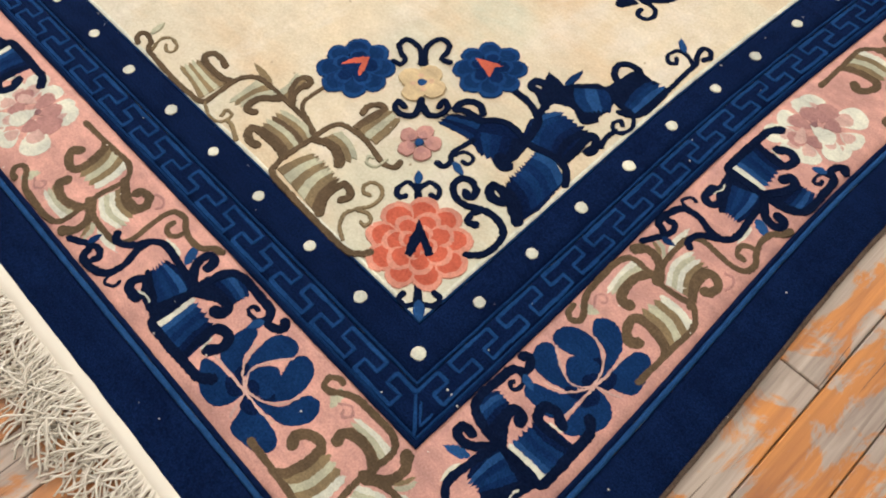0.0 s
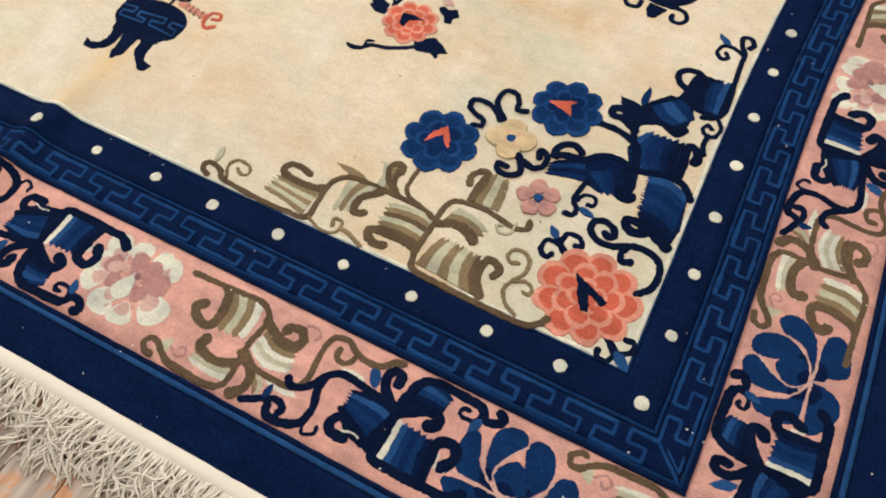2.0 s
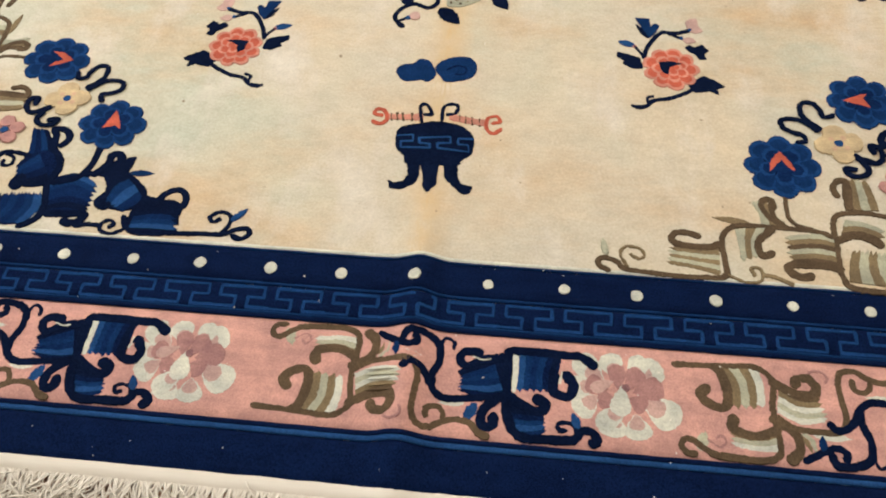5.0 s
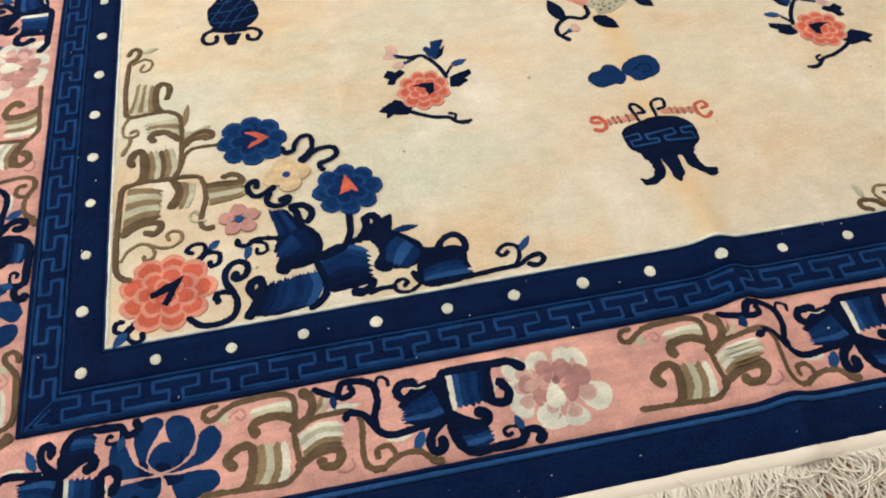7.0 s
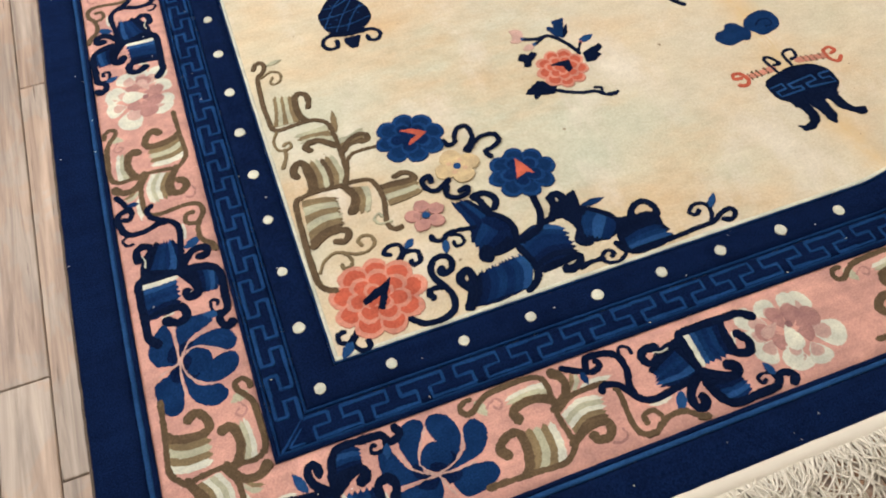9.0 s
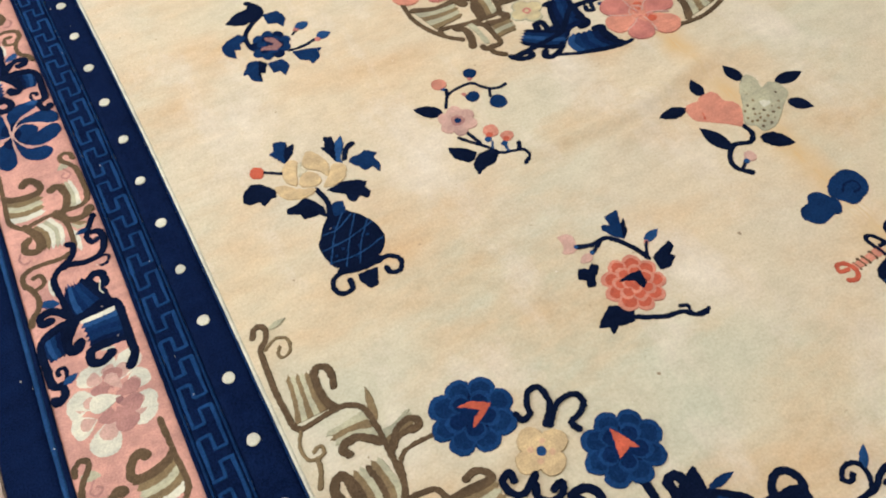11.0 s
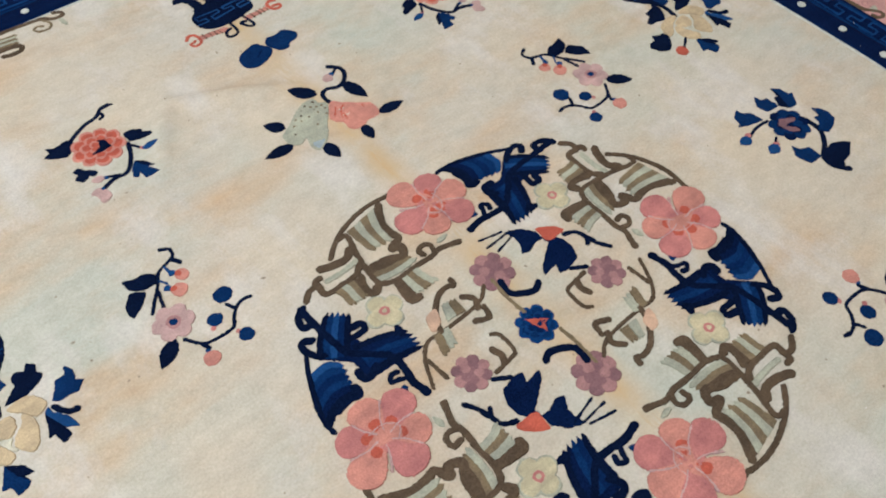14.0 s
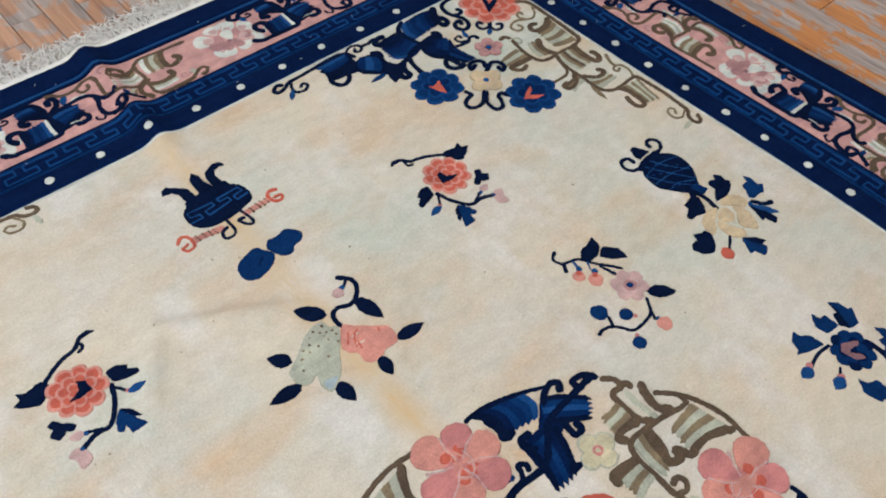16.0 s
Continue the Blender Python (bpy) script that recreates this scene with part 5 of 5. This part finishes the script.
# ---- floorboards ----
def board(x0, x1, y0, y1):
    b, z = 0.0015, random.uniform(-0.0012, 0.0)
    g = 0.0009
    x0, x1, y0, y1 = x0 + g, x1 - g, y0 + g, y1 - g
    o = [(x0, y0), (x1, y0), (x1, y1), (x0, y1)]
    t = [(x0 + b, y0 + b), (x1 - b, y0 + b), (x1 - b, y1 - b), (x0 + b, y1 - b)]
    verts = [(x, y, -0.02) for x, y in o] + [(x, y, z - b) for x, y in o] + [(x, y, z) for x, y in t]
    faces = [(8, 9, 10, 11)]
    for k in range(4):
        m = (k + 1) % 4
        faces += [(k, m, 4 + m, 4 + k), (4 + k, 4 + m, 8 + m, 8 + k)]
    mesh_part("floorboard", verts, faces, WOOD, floor)


BOARD = 0.0745
row = random.Random(21)
first = math.floor((X0 - 1.270) / BOARD)
for i in range(first, math.ceil((X1 - 1.270) / BOARD)):
    a = 1.270 + BOARD * i
    y = Y0 - row.uniform(0, 0.8)
    while y < Y1:
        y2 = y + row.uniform(0.7, 1.6)
        if y2 > Y0:
            board(max(X0, a), min(X1, a + BOARD), max(Y0, y), min(Y1, y2))
        y = y2

# ---- unseen ceiling lights above the camera, assumed as the room's source ----
for x in (-0.9, 1.1):
    for y in (-0.6, 1.6, 3.8):
        light = empty("assumed_ceiling_light")
        light.location = (x, y, TOP)
        tagged(light, "unseen white ceiling light with a glowing diffuser, added to light the room", "lamp", "ceiling lights")
        part("housing", box(-0.64, -0.19, -0.045, 0.64, 0.19, 0.0), WHITE, light)
        part("diffuser", box(-0.60, -0.15, -0.052, 0.60, 0.15, -0.0452), GLOW, light)

# ---- made-up window on the solid west wall, to go with the side light ----
window = empty("added_window")
window.location = (X0, 1.6, 1.5)
tagged(window, "unseen white framed window with glowing panes, added to go with the side light", "window", kind="structure")
for name, b in (("window_frame", (-0.02, -1.0, 0.68, 0.05, 1.0, 0.76)), ("window_sill", (-0.02, -1.05, -0.78, 0.12, 1.05, -0.70)), ("window_frame", (-0.02, -1.0, -0.70, 0.05, -0.93, 0.68)), ("window_frame", (-0.02, 0.93, -0.70, 0.05, 1.0, 0.68)), ("mullion", (-0.01, -0.025, -0.70, 0.04, 0.025, 0.68))):
    part(name, box(*b), WHITE, window)
for y in (-0.93, 0.025):
    part("pane", box(0.002, y, -0.70, 0.008, y + 0.905, 0.68), PANE_GLOW, window)
